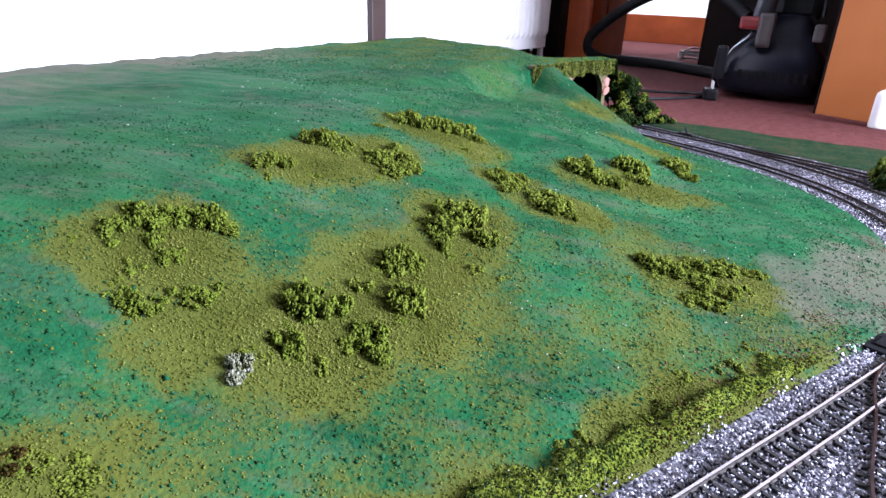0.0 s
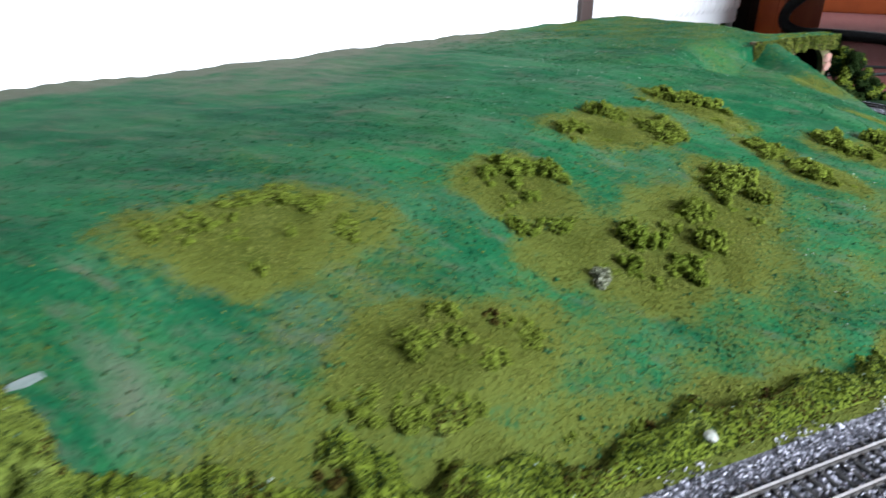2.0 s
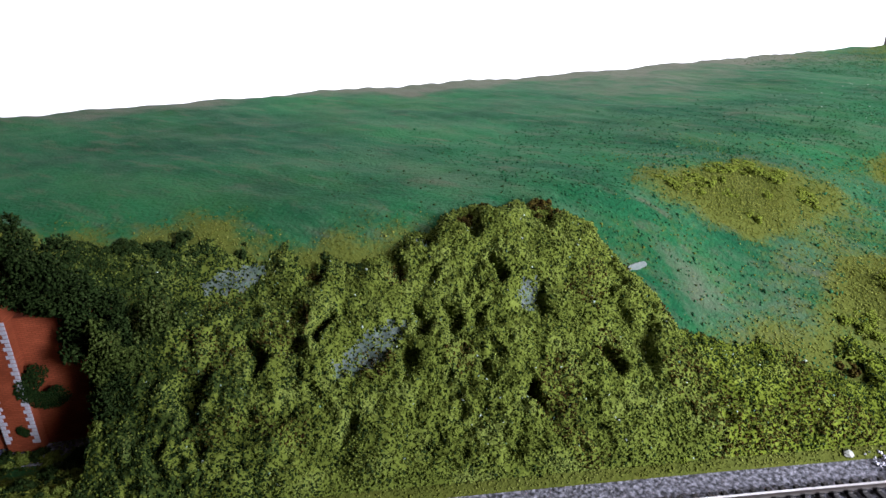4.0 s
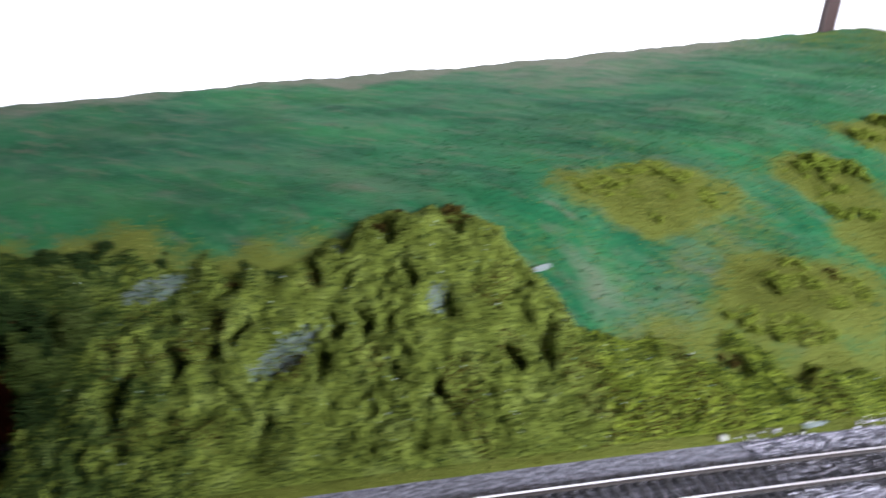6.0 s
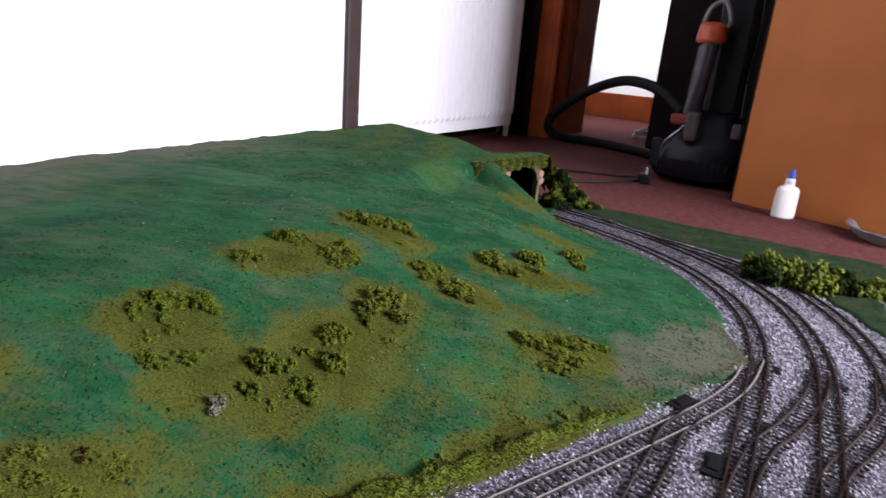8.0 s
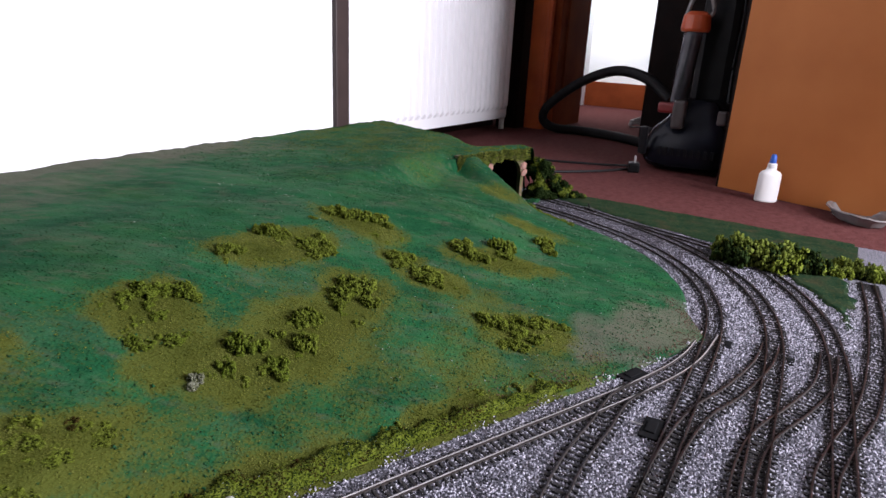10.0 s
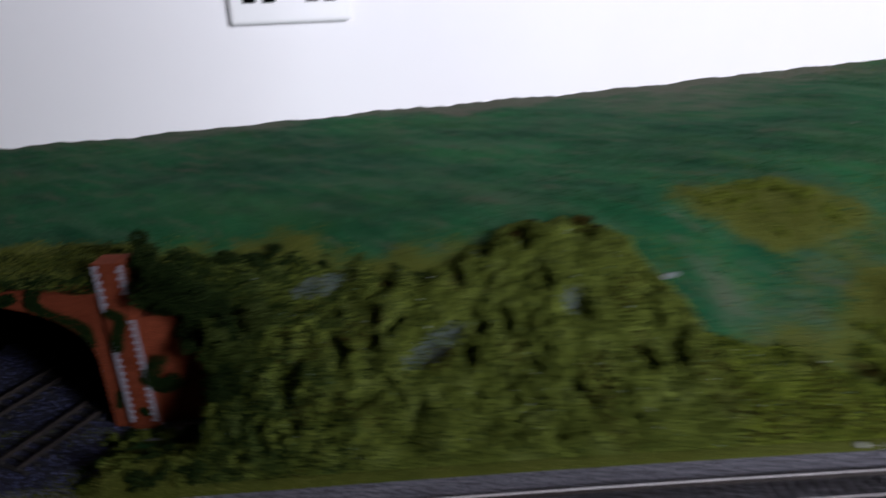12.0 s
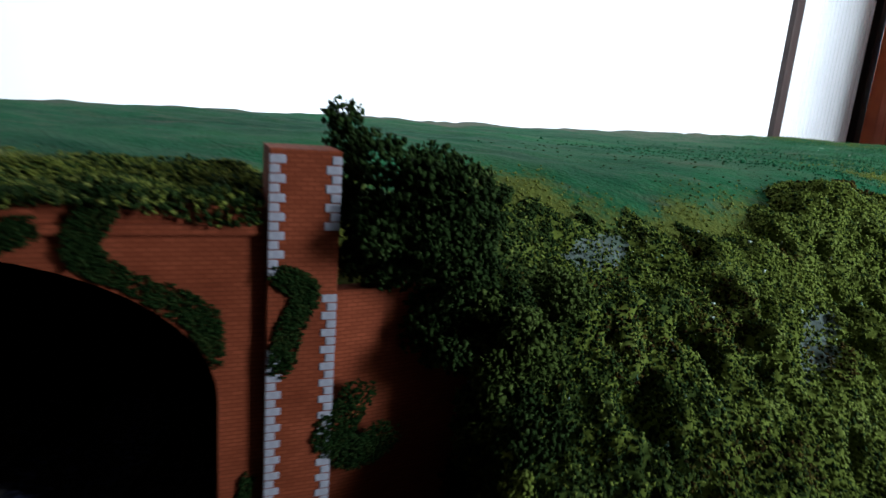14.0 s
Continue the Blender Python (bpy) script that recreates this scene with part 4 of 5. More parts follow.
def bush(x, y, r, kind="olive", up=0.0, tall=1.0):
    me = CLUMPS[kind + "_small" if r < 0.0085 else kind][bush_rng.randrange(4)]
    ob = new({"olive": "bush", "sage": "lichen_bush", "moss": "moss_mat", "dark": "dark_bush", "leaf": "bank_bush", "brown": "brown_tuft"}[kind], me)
    z = float(max(hill(x, y), -0.004)) + up
    e = 0.004
    n = Vector((float(hill(x - e, y) - hill(x + e, y)), float(hill(x, y - e) - hill(x, y + e)), 2 * e)).normalized()
    n = (n + Vector((0, 0, 0.6))).normalized()
    q = n.to_track_quat("Z", "Y").to_matrix().to_4x4()
    ob.matrix_world = Matrix.Translation((x, y, z - 0.0012)) @ q @ Matrix.Rotation(bush_rng.uniform(0, 6.28), 4, "Z") @ Matrix.Diagonal((r, r * bush_rng.uniform(0.8, 1.1), r * tall * bush_rng.uniform(0.75, 1.1), 1))
    return tagged(ob, LABELS[kind], "foliage", "foam bushes on the hill")


# the larger bushes, by their place along and across the front track's direction
def bushes(kind, *places, lift=1.1):
    for s, c, r in places:
        bush(*from_sd(s, c), r * 1.55, kind, tall=lift * 1.15)


# pale lichen on the left-hand patch, in two torn arcs
bushes("sage", (0.091, 0.248, 0.0066))
bushes("moss", (0.061, 0.354, 0.0079), (0.077, 0.357, 0.0088), (0.094, 0.360, 0.0090), (0.110, 0.353, 0.0080), (0.118, 0.345, 0.0062), (0.076, 0.340, 0.0051), (0.083, 0.327, 0.0058),
       (0.052, 0.301, 0.0046), (0.060, 0.295, 0.0069), (0.075, 0.296, 0.0046), (0.087, 0.293, 0.0062), (0.098, 0.296, 0.0039))
bushes("olive", (0.170, 0.421, 0.0085), (0.183, 0.421, 0.0075), (0.227, 0.462, 0.0107), (0.243, 0.464, 0.0084), (0.247, 0.452, 0.0071), (0.263, 0.428, 0.0093), (0.286, 0.436, 0.0108), (0.284, 0.414, 0.0093), (0.265, 0.408, 0.0090))
bushes("olive", (0.334, 0.513, 0.0084), (0.349, 0.507, 0.0112), (0.370, 0.498, 0.0113), (0.393, 0.491, 0.0100), (0.398, 0.474, 0.0071), (0.362, 0.392, 0.0086), (0.377, 0.384, 0.0087), (0.359, 0.373, 0.0072))
bushes("olive", (0.377, 0.346, 0.0128), (0.383, 0.339, 0.0105), (0.384, 0.323, 0.0058), (0.473, 0.403, 0.0128), (0.476, 0.386, 0.0112), (0.531, 0.391, 0.0135), (0.525, 0.371, 0.0103), (0.626, 0.406, 0.0136), (0.612, 0.380, 0.0098), (0.485, 0.369, 0.0084))
# the tall tufts in the middle patch
bushes("olive", (0.260, 0.331, 0.0098), (0.282, 0.346, 0.0112), (0.292, 0.337, 0.0104), (0.287, 0.313, 0.0075), (0.252, 0.315, 0.0062), (0.210, 0.304, 0.0092), (0.222, 0.299, 0.0060), (0.202, 0.294, 0.0050), (0.194, 0.268, 0.0084), (0.198, 0.260, 0.0046), (0.178, 0.284, 0.0045), (0.173, 0.290, 0.0036), lift=1.55)
bushes("moss", (0.141, 0.280, 0.0090), (0.153, 0.273, 0.0074), (0.136, 0.287, 0.0050), (0.119, 0.258, 0.0070), (0.120, 0.250, 0.0040), (0.161, 0.249, 0.0082), (0.161, 0.239, 0.0056), (0.158, 0.256, 0.0050), lift=1.45)
bushes("olive", (0.399, 0.253, 0.0089), (0.414, 0.243, 0.0101), (0.436, 0.240, 0.0093), (0.458, 0.229, 0.0096), (0.479, 0.217, 0.0073), (0.419, 0.222, 0.0078), (0.395, 0.214, 0.0064), (0.405, 0.204, 0.0086), (0.432, 0.206, 0.0068))
bushes("olive", (-0.162, 0.294, 0.0090), (-0.140, 0.300, 0.0092), (-0.114, 0.321, 0.0097), (-0.092, 0.321, 0.0117), (-0.072, 0.314, 0.0098), (-0.057, 0.298, 0.0077), lift=0.42)
bushes("olive", (-0.078, 0.190, 0.0066), (-0.077, 0.182, 0.0060), (-0.043, 0.186, 0.0060), (-0.047, 0.208, 0.0085), (-0.024, 0.210, 0.0080), (0.008, 0.219, 0.0055), (0.022, 0.214, 0.0070), (0.017, 0.206, 0.0055), (-0.009, 0.197, 0.0070), (-0.030, 0.177, 0.0078), (-0.058, 0.181, 0.0076), lift=0.52)
bushes("brown", (-0.285, 0.243, 0.0050), (-0.249, 0.233, 0.0055), (-0.240, 0.224, 0.0045), (-0.300, 0.240, 0.0045), (-0.10, 0.165, 0.0045), (0.06, 0.152, 0.0045), (0.14, 0.150, 0.0050), (0.24, 0.150, 0.0045), (-0.266, 0.246, 0.0065), (-0.258, 0.240, 0.0045), (-0.314, 0.238, 0.0055), (-0.404, 0.205, 0.0045), (0.004, 0.221, 0.0045))
# small tufts inside the turf
tuft_rng = random.Random(11)
for s0, c0, a, b, turn, k in PATCHES:
    for i in range(9):
        u, v = tuft_rng.gauss(0, 0.42) * a, tuft_rng.gauss(0, 0.42) * b
        s = s0 + u * math.cos(radians(turn)) - v * math.sin(radians(turn))
        c = c0 + u * math.sin(radians(turn)) + v * math.cos(radians(turn))
        bush(*from_sd(s, c), tuft_rng.uniform(0.004, 0.008), tuft_rng.choice(("olive", "olive", "olive", "moss")))
# the rough strip beside the front track
for i in range(70):
    s = -0.30 + 0.70 * i / 69 + tuft_rng.uniform(-0.01, 0.01)
    x, y = front_line(s, 0.034 + tuft_rng.uniform(0.002, 0.030))
    bush(x, y, tuft_rng.uniform(0.004, 0.0075), tuft_rng.choice(("olive", "olive", "leaf", "olive")))
# the steep bank: a thick mossy mat in lumps, with scabs of bare plaster
BARE = ((-0.447, 0.203, 0.018, 0.006, 20), (-0.372, 0.170, 0.022, 0.007, 30), (-0.282, 0.195, 0.008, 0.006, 60), (-0.340, 0.222, 0.005, 0.003, 0))
# hollows torn into the mat: (along, across, radius)
PITS = ((-0.406, 0.201, 0.0060), (-0.358, 0.213, 0.0071), (-0.345, 0.181, 0.0060), (-0.353, 0.167, 0.0055), (-0.328, 0.184, 0.0051), (-0.276, 0.190, 0.0055), (-0.231, 0.206, 0.0073), (-0.233, 0.186, 0.0089), (-0.222, 0.176, 0.0100),
        (-0.312, 0.235, 0.0092), (-0.266, 0.242, 0.0105), (-0.285, 0.151, 0.0040), (-0.396, 0.178, 0.0040), (-0.440, 0.190, 0.0080), (-0.430, 0.167, 0.0055), (-0.462, 0.152, 0.0085), (-0.242, 0.166, 0.0052), (-0.073, 0.203, 0.0080), (-0.300, 0.205, 0.0045), (-0.385, 0.140, 0.0045))


def bank_edge(s):
    """How far up from its foot the mat on the bank reaches."""
    return float(np.interp(s, (-0.60, -0.50, -0.467, -0.439, -0.411, -0.388, -0.362, -0.333, -0.303, -0.265, -0.239, -0.224, -0.206, -0.185, -0.15, 0.0, 0.15, 0.30, 0.38, 0.43), (0.125, 0.116, 0.110, 0.106, 0.102, 0.094, 0.101, 0.120, 0.131, 0.129, 0.118, 0.100, 0.078, 0.056, 0.048, 0.039, 0.032, 0.026, 0.022, 0.004))) + (0.010 if s < -0.2 else 0.016) * noise.noise(Vector((s * (70 if s < -0.2 else 38), 3.1, 0))) + 0.004 * noise.noise(Vector((s * 420, 1.1, 0)))


def bank_mat():
    du = 0.0014
    ss, ds = np.arange(-0.580, 0.430, du), np.arange(0.0, 0.150, du)
    S, D = np.meshgrid(ss, ds, indexing="ij")
    e = 0.10160 - 0.0417 * (S - 0.298) ** 2 + 0.034 + D
    X, Y = S * math.cos(FD) - e * math.sin(FD), S * math.sin(FD) + e * math.cos(FD)
    h = 0.002
    Z = np.maximum(hill(X, Y), -0.0046)
    nx, ny = (hill(X - h, Y) - hill(X + h, Y)) / (2 * h), (hill(X, Y - h) - hill(X, Y + h)) / (2 * h)
    steep = np.hypot(nx, ny)
    nx, ny = nx / np.maximum(1, steep / 1.2), ny / np.maximum(1, steep / 1.2)
    k = 1 / np.sqrt(nx ** 2 + ny ** 2 + 1)
    edge = np.array([bank_edge(s) for s in ss])[:, None]
    r, back = beside(PORTAL, PA, X, Y)
    on = (D < edge) & ~((r > -0.058) & (back < 0.022)) & (r < -0.032)
    bare = np.zeros(S.shape)
    s1, c1 = S, e
    lump, rim = np.zeros(S.shape), np.ones(S.shape)
    for i in range(S.shape[0]):
        for j in range(S.shape[1]):
            if not on[i, j]:
                continue
            v = Vector((X[i, j], Y[i, j], Z[i, j]))
            if S[i, j] > -0.20:
                margin = 0.75 * noise.noise(v * 42) + 0.22 + 0.42 * float(ease(-0.02, -0.10, S[i, j])) - 0.50 * D[i, j] / edge[i, 0] + 0.8 * float(ease(0, 0.06, -0.10 - S[i, j])) + 0.5 * float(ease(0.022, 0.006, D[i, j]))
                if margin < 0:
                    on[i, j] = False
                    continue
                rim[i, j] = min(1.0, margin / 0.22)
            rough = 0.25 + 0.75 * float(ease(-0.25, 0.30, noise.noise(v * 17 + Vector((3, 1, 2)))))
            big = noise.noise(v * 26) + 0.6 * noise.noise(v * 55 + Vector((7, 0, 1)))
            mid = abs(noise.noise(v * 95)) + 0.5 * abs(noise.noise(v * 190))
            fine = noise.noise(v * 330)
            lump[i, j] = 0.0105 + 0.0060 * big + rough * (0.0072 * (0.45 - mid) + 0.0016 * fine)
    # a thin smooth turf on the brow by the tunnel
    lump = lump * (1 - 0.72 * ease(-0.40, -0.44, S) * ease(0.066, 0.080, D))
    pit = np.zeros(S.shape)
    for s0, c0, a in PITS:
        far = np.hypot(s1 - s0 + 0.003 * np.sin(300 * c1), (c1 - c0) * 0.75 + 0.002 * np.sin(420 * s1)) / a
        pit = np.maximum(pit, 1 - ease(0.45, 1.25, far))
    lump = lump * (1 - 0.95 * pit)
    for s0, c0, a, b, w in BARE:
        u, v = (s1 - s0) * math.cos(radians(w)) + (c1 - c0) * math.sin(radians(w)), -(s1 - s0) * math.sin(radians(w)) + (c1 - c0) * math.cos(radians(w))
        bare = np.maximum(bare, 1 - ease(0.5, 1.5, np.hypot(u / a, v / b) + 0.25 * np.sin(700 * S) * np.sin(610 * D)))
    lump *= np.interp(S, (-0.30, -0.22, -0.12, 0.15, 0.43), (1.0, 0.80, 0.72, 0.64, 0.45))
    lump *= np.where((back < 0.03) & (r > -0.10), np.clip((-r - 0.055) / 0.045, 0.15, 1), 1)
    thin = rim * ease(0.0, 0.016, edge - D) * ease(-0.002, 0.008, D)
    up = np.maximum(0.0006, lump - 0.0012) * thin * (1 - 0.55 * bare) + 0.0008
    V3 = np.stack([X + nx * k * up, Y + ny * k * up, Z + k * up], -1)
    ni, nj = S.shape
    idx = np.arange(ni * nj).reshape(ni, nj)
    quads = np.stack([idx[:-1, :-1], idx[1:, :-1], idx[1:, 1:], idx[:-1, 1:]], -1).reshape(-1, 4)
    quads = quads[on.ravel()[quads].all(1)]
    quads = quads[np.ptp(V3[..., 2].ravel()[quads], axis=1) < 0.014]
    used = np.unique(quads)
    remap = np.full(ni * nj, -1)
    remap[used] = np.arange(len(used))
    P, Bw = V3.reshape(-1, 3), bare.ravel()
    me = bpy.data.meshes.new("bank_moss")
    me.from_pydata(P[used].tolist(), [], remap[quads].tolist())
    me.update()
    me.materials.append(BANK_BUSH)
    me.materials.append(PLASTER)
    me.materials.append(BUSH)
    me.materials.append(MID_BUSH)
    # mid green near the tunnel: darker leaves, with some shade put into the colour
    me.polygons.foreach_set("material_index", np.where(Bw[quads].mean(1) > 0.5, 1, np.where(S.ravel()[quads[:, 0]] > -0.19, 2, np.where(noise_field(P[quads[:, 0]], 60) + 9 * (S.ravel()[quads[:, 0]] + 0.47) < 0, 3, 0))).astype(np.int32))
    me.polygons.foreach_set("use_smooth", [True] * len(me.polygons))
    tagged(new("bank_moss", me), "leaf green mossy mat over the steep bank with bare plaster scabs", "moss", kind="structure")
    rng = np.random.default_rng(77)
    n = 105000
    area = np.linalg.norm(np.cross(P[quads[:, 2]] - P[quads[:, 0]], P[quads[:, 3]] - P[quads[:, 1]]), axis=1)
    f = quads[np.searchsorted(np.cumsum(area) / area.sum(), rng.uniform(0, 1, n)).clip(0, len(quads) - 1)]
    u, v = rng.uniform(0, 1, (2, n, 1))
    pts = P[f[:, 0]] * (1 - u) * (1 - v) + P[f[:, 1]] * u * (1 - v) + P[f[:, 2]] * u * v + P[f[:, 3]] * (1 - u) * v
    keep = rng.uniform(0, 1, n) > Bw[f].mean(1) * 0.50
    pts = pts[keep] + rng.normal(0, 0.0005, (keep.sum(), 3))
    kind = rng.uniform(0, 1, len(pts))
    sp = pts[:, 0] * math.cos(FD) + pts[:, 1] * math.sin(FD)
    field = noise_field(pts, 28)
    # dark crumbs thicken towards the tunnel, for darker leaves and for painted shade
    kind = np.where((kind < 0.80) & (rng.uniform(0, 1, len(pts)) < 0.74 * (1 - ease(-0.49, -0.36, sp + 0.05 * field))), 0.9, kind)
    brown = (field > 0.18) | ((sp > -0.22) & (field > 0.02))
    verge = (sp + 0.05 * field > -0.20) & ~brown & (kind < 0.80)
    kind = np.where(verge, 2.0, kind)
    strip = (sp > -0.24) & (rng.uniform(0, 1, len(pts)) < 0.34)
    kind = np.where(strip & (kind > 1.5), 0.9, kind)
    for name, mat, pick, label in (("bank_leaves", BANK_BUSH, (kind < 0.80) & ~(brown & (kind < 0.45)), "leaf green foam crumbs on the steep bank"), ("dark_leaves", DARK_BUSH, (kind >= 0.80) & (kind < 0.996), "dark green foam crumbs on the steep bank, denser to paint its shade"),
                                   ("brown_leaves", BROWN_TURF, brown & (kind < 0.45), "brownish foam crumbs on the steep bank"), ("verge_leaves", BUSH, kind == 2.0, "olive foam crumbs along the front track"), ("pale_leaves", SPECK, (kind >= 0.996) & (kind < 1.5), "pale blue-green flock grains on the bank")):
        tagged(chips(name, pts[pick], rng.uniform(0.0005, 0.0012, pick.sum()), mat, 78, shard=0.6, soft=True), label, "foliage", kind="stuff")


def noise_field(pts, scale):
    return np.array([noise.noise(Vector(p) * scale) for p in pts])


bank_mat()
for i in range(95):
    s = tuft_rng.uniform(-0.56, -0.19)
    d = tuft_rng.uniform(0.006, bank_edge(s) - 0.003) if i > 40 else bank_edge(s) - tuft_rng.uniform(0, 0.012)
    x, y = front_line(s, 0.034 + d)
    r, back = beside(PORTAL, PA, x, y)
    s1, c1 = x * math.cos(FD) + y * math.sin(FD), -x * math.sin(FD) + y * math.cos(FD)
    if (r > -0.066 and back < 0.02) or r > -0.036 or any(math.hypot(s1 - s0, c1 - c0) < 0.015 for s0, c0, a, b, w in BARE) or any(math.hypot(s1 - s0, c1 - c0) < 1.6 * a for s0, c0, a in PITS):
        continue
    bush(x, y, tuft_rng.uniform(0.005, 0.0085), tuft_rng.choice(("leaf", "leaf", "leaf", "dark")) if s > -0.48 else "dark", up=tuft_rng.uniform(0.0, 0.003), tall=0.8)
# grassy edge over the brick tunnel
def grass_edge():
    rng = np.random.default_rng(41)
    n = 48000
    r, b = rng.uniform(-0.02, 0.24, n), rng.uniform(-0.004, 0.075, n) ** 1.0
    reach = 0.052 + 0.008 * np.sin(60 * r) + 0.004 * np.sin(170 * r)
    keep = (b < reach) & (rng.uniform(0, 1, n) < 1.15 - np.clip((b - reach + 0.02) / 0.02, 0, 1)) & ((r > 0.001) | (b > 0.010))
    r, b = r[keep], b[keep]
    x, y = PORTAL[0] - r * math.cos(PA) - b * math.sin(PA), PORTAL[1] - r * math.sin(PA) + b * math.cos(PA)
    z = np.where(b > 0.001, hill(x, y), 0.0985)
    z = np.maximum(z, 0.0985) + rng.uniform(0, 0.0035, len(x)) * (0.6 + 0.4 * np.sin(210 * r) * np.sin(190 * b))
    z = np.where(b < 0.0, z - rng.uniform(0, 0.006, len(x)) * (0.55 + 0.45 * np.sin(90 * r + 1)), z)
    dark = rng.uniform(0, 1, len(x)) < np.where(b < 0.008, 0.75, 0.42)
    P = np.stack([x, y, z], 1)
    tagged(chips("grass_edge", P[~dark], rng.uniform(0.0005, 0.0012, (~dark).sum()), TURF, 42, shard=0.5, soft=True), "olive green grass over the brick tunnel", "turf", kind="stuff")
    tagged(chips("grass_edge", P[dark], rng.uniform(0.0005, 0.0013, dark.sum()), DARK_BUSH, 43, shard=0.5, soft=True), "dark grass hanging over the brick tunnel's edge", "turf", kind="stuff")


grass_edge()
for i in range(26):
    r, b = tuft_rng.uniform(0.0, 0.20), tuft_rng.uniform(0.0, 0.040)
    if i < 8:
        r, b = tuft_rng.uniform(0.004, 0.03), tuft_rng.uniform(0.004, 0.012)
    x, y = PORTAL[0] - r * math.cos(PA) - b * math.sin(PA), PORTAL[1] - r * math.sin(PA) + b * math.cos(PA)
    bush(x, y, tuft_rng.uniform(0.003, 0.0048), tuft_rng.choice(("leaf", "olive", "olive", "olive")), tall=0.5)


# ---- rails ----
def rail_mesh(name, line, parent, head):
    """A flat-bottomed rail swept along a line, bright on top."""
    line = np.asarray(line)
    prof = [(-0.0012, -0.0026), (-0.0004, -0.0020), (-0.0006, -0.0008), (-0.0007, 0.0), (0.0007, 0.0), (0.0006, -0.0008), (0.0004, -0.0020), (0.0012, -0.0026)]
    t = np.gradient(line, axis=0)
    t /= np.linalg.norm(t, axis=1)[:, None]
    side = np.stack([t[:, 1], -t[:, 0]], 1)
    bm = bmesh.new()
    rings = [[bm.verts.new((*(line[i] + u * side[i]), z)) for u, z in prof] for i in range(len(line))]
    for a, b in zip(rings[:-1], rings[1:]):
        for k in range(len(prof)):
            f = bm.faces.new((a[k], b[k], b[(k + 1) % len(prof)], a[(k + 1) % len(prof)]))
            f.material_index = 1 if k == 3 else 0
    bm.faces.new(rings[0])
    bm.faces.new(rings[-1][::-1])
    bmesh.ops.recalc_face_normals(bm, faces=bm.faces)
    return part(name, bm, [RAIL_RUST, head], parent)


def sleeper_mesh():
    bm = bmesh.new()
    box(bm, (-0.0150, -0.0013, -0.0046), (0.0150, 0.0013, -0.0026), 0.0003)
    for sx in (-1, 1):
        for o in (-0.0018, 0.0018):
            box(bm, (sx * 0.0083 + o - 0.0006, -0.0010, -0.0027), (sx * 0.0083 + o + 0.0006, 0.0010, -0.0016))
    me = bpy.data.meshes.new("sleeper")
    bm.to_mesh(me)
    bm.free()
    me.materials.append(SLEEPER_MAT)
    return me


SLEEPER = sleeper_mesh()
TRACKS = []


def even(line, step):
    """The line again, at even steps."""
    seg = np.r_[0, np.cumsum(np.linalg.norm(np.diff(line, axis=0), axis=1))]
    u = np.arange(0, seg[-1], step)
    return np.stack([np.interp(u, seg, line[:, 0]), np.interp(u, seg, line[:, 1])], 1)


def track(line, label, head=RAIL_DULL, skip=None):
    t = thing("railway_track", Matrix.Identity(4), label, "model track", "model railway tracks")
    fine = even(np.asarray(line), 0.006)
    TRACKS.append(fine)
    for d in (-0.0088, 0.0088):
        rail_mesh("rail", offset(fine, d), t, head)
    pts = even(np.asarray(line), 0.0076)
    tan = np.gradient(pts, axis=0)
    for (x, y), (dx, dy) in zip(pts, tan):
        if skip and skip(x, y):
            continue
        s = new("sleeper", SLEEPER)
        s.parent = t
        s.matrix_world = Matrix.Translation((x, y, 0)) @ Matrix.Rotation(math.atan2(dy, dx) - math.pi / 2 + random.uniform(-0.02, 0.02), 4, "Z")
    return t


SECOND = offset(MAIN, 0.067)
blend = ease(76, 106, np.arange(len(MAIN)))[:, None]
THIRD = (offset(MAIN, 0.130) * (1 - blend) + SECOND * blend)[:104]
front = np.concatenate([[front_line(s) for s in np.linspace(-0.60, 0.36, 60)], spline([front_line(0.38), (0.365, 0.361), (0.424, 0.412), (0.474, 0.476)], 6)])
track(front, "straight model track with bright steel rails beside the hill", RAIL_STEEL)
track(MAIN, "curved model track with dark sleepers round the hill's nose")
track(SECOND, "middle curved model track with dark sleepers in grey ballast")
track(THIRD, "outer curved model track with dark sleepers in grey ballast")
track(spline([(0.225, 0.180), (0.254, 0.232), (0.289, 0.281), (0.317, 0.323), (0.350, 0.352)], 8), "short siding track leaving the front line at a point")
track(spline([(0.262, 0.125), (0.299, 0.185), (0.341, 0.247), (0.388, 0.303), (0.437, 0.342), (0.497, 0.400), (0.536, 0.452)], 8), "crossover track between the inner and middle lines")
track(spline([(0.335, 0.125), (0.371, 0.188), (0.402, 0.236), (0.437, 0.274), (0.492, 0.316), (0.545, 0.364), (0.592, 0.430)], 8), "crossover track between the middle and outer lines")
OUTER = spline([(0.400, 0.125), (0.448, 0.205), (0.494, 0.255), (0.560, 0.318), (0.636, 0.414), (0.724, 0.543), (0.801, 0.672)], 8)
track(OUTER, "outermost model track joining at a point")
# the pair of tracks in the brick tunnel
for x in (-0.674, -0.611):
    track(np.array([(x + 0.012, -0.232), (x + 0.004, -0.19), (x - 0.006, -0.14), (x - 0.022, -0.07), (x - 0.05, 0.03), (x - 0.08, 0.12)]), "model track running into the dark brick tunnel")



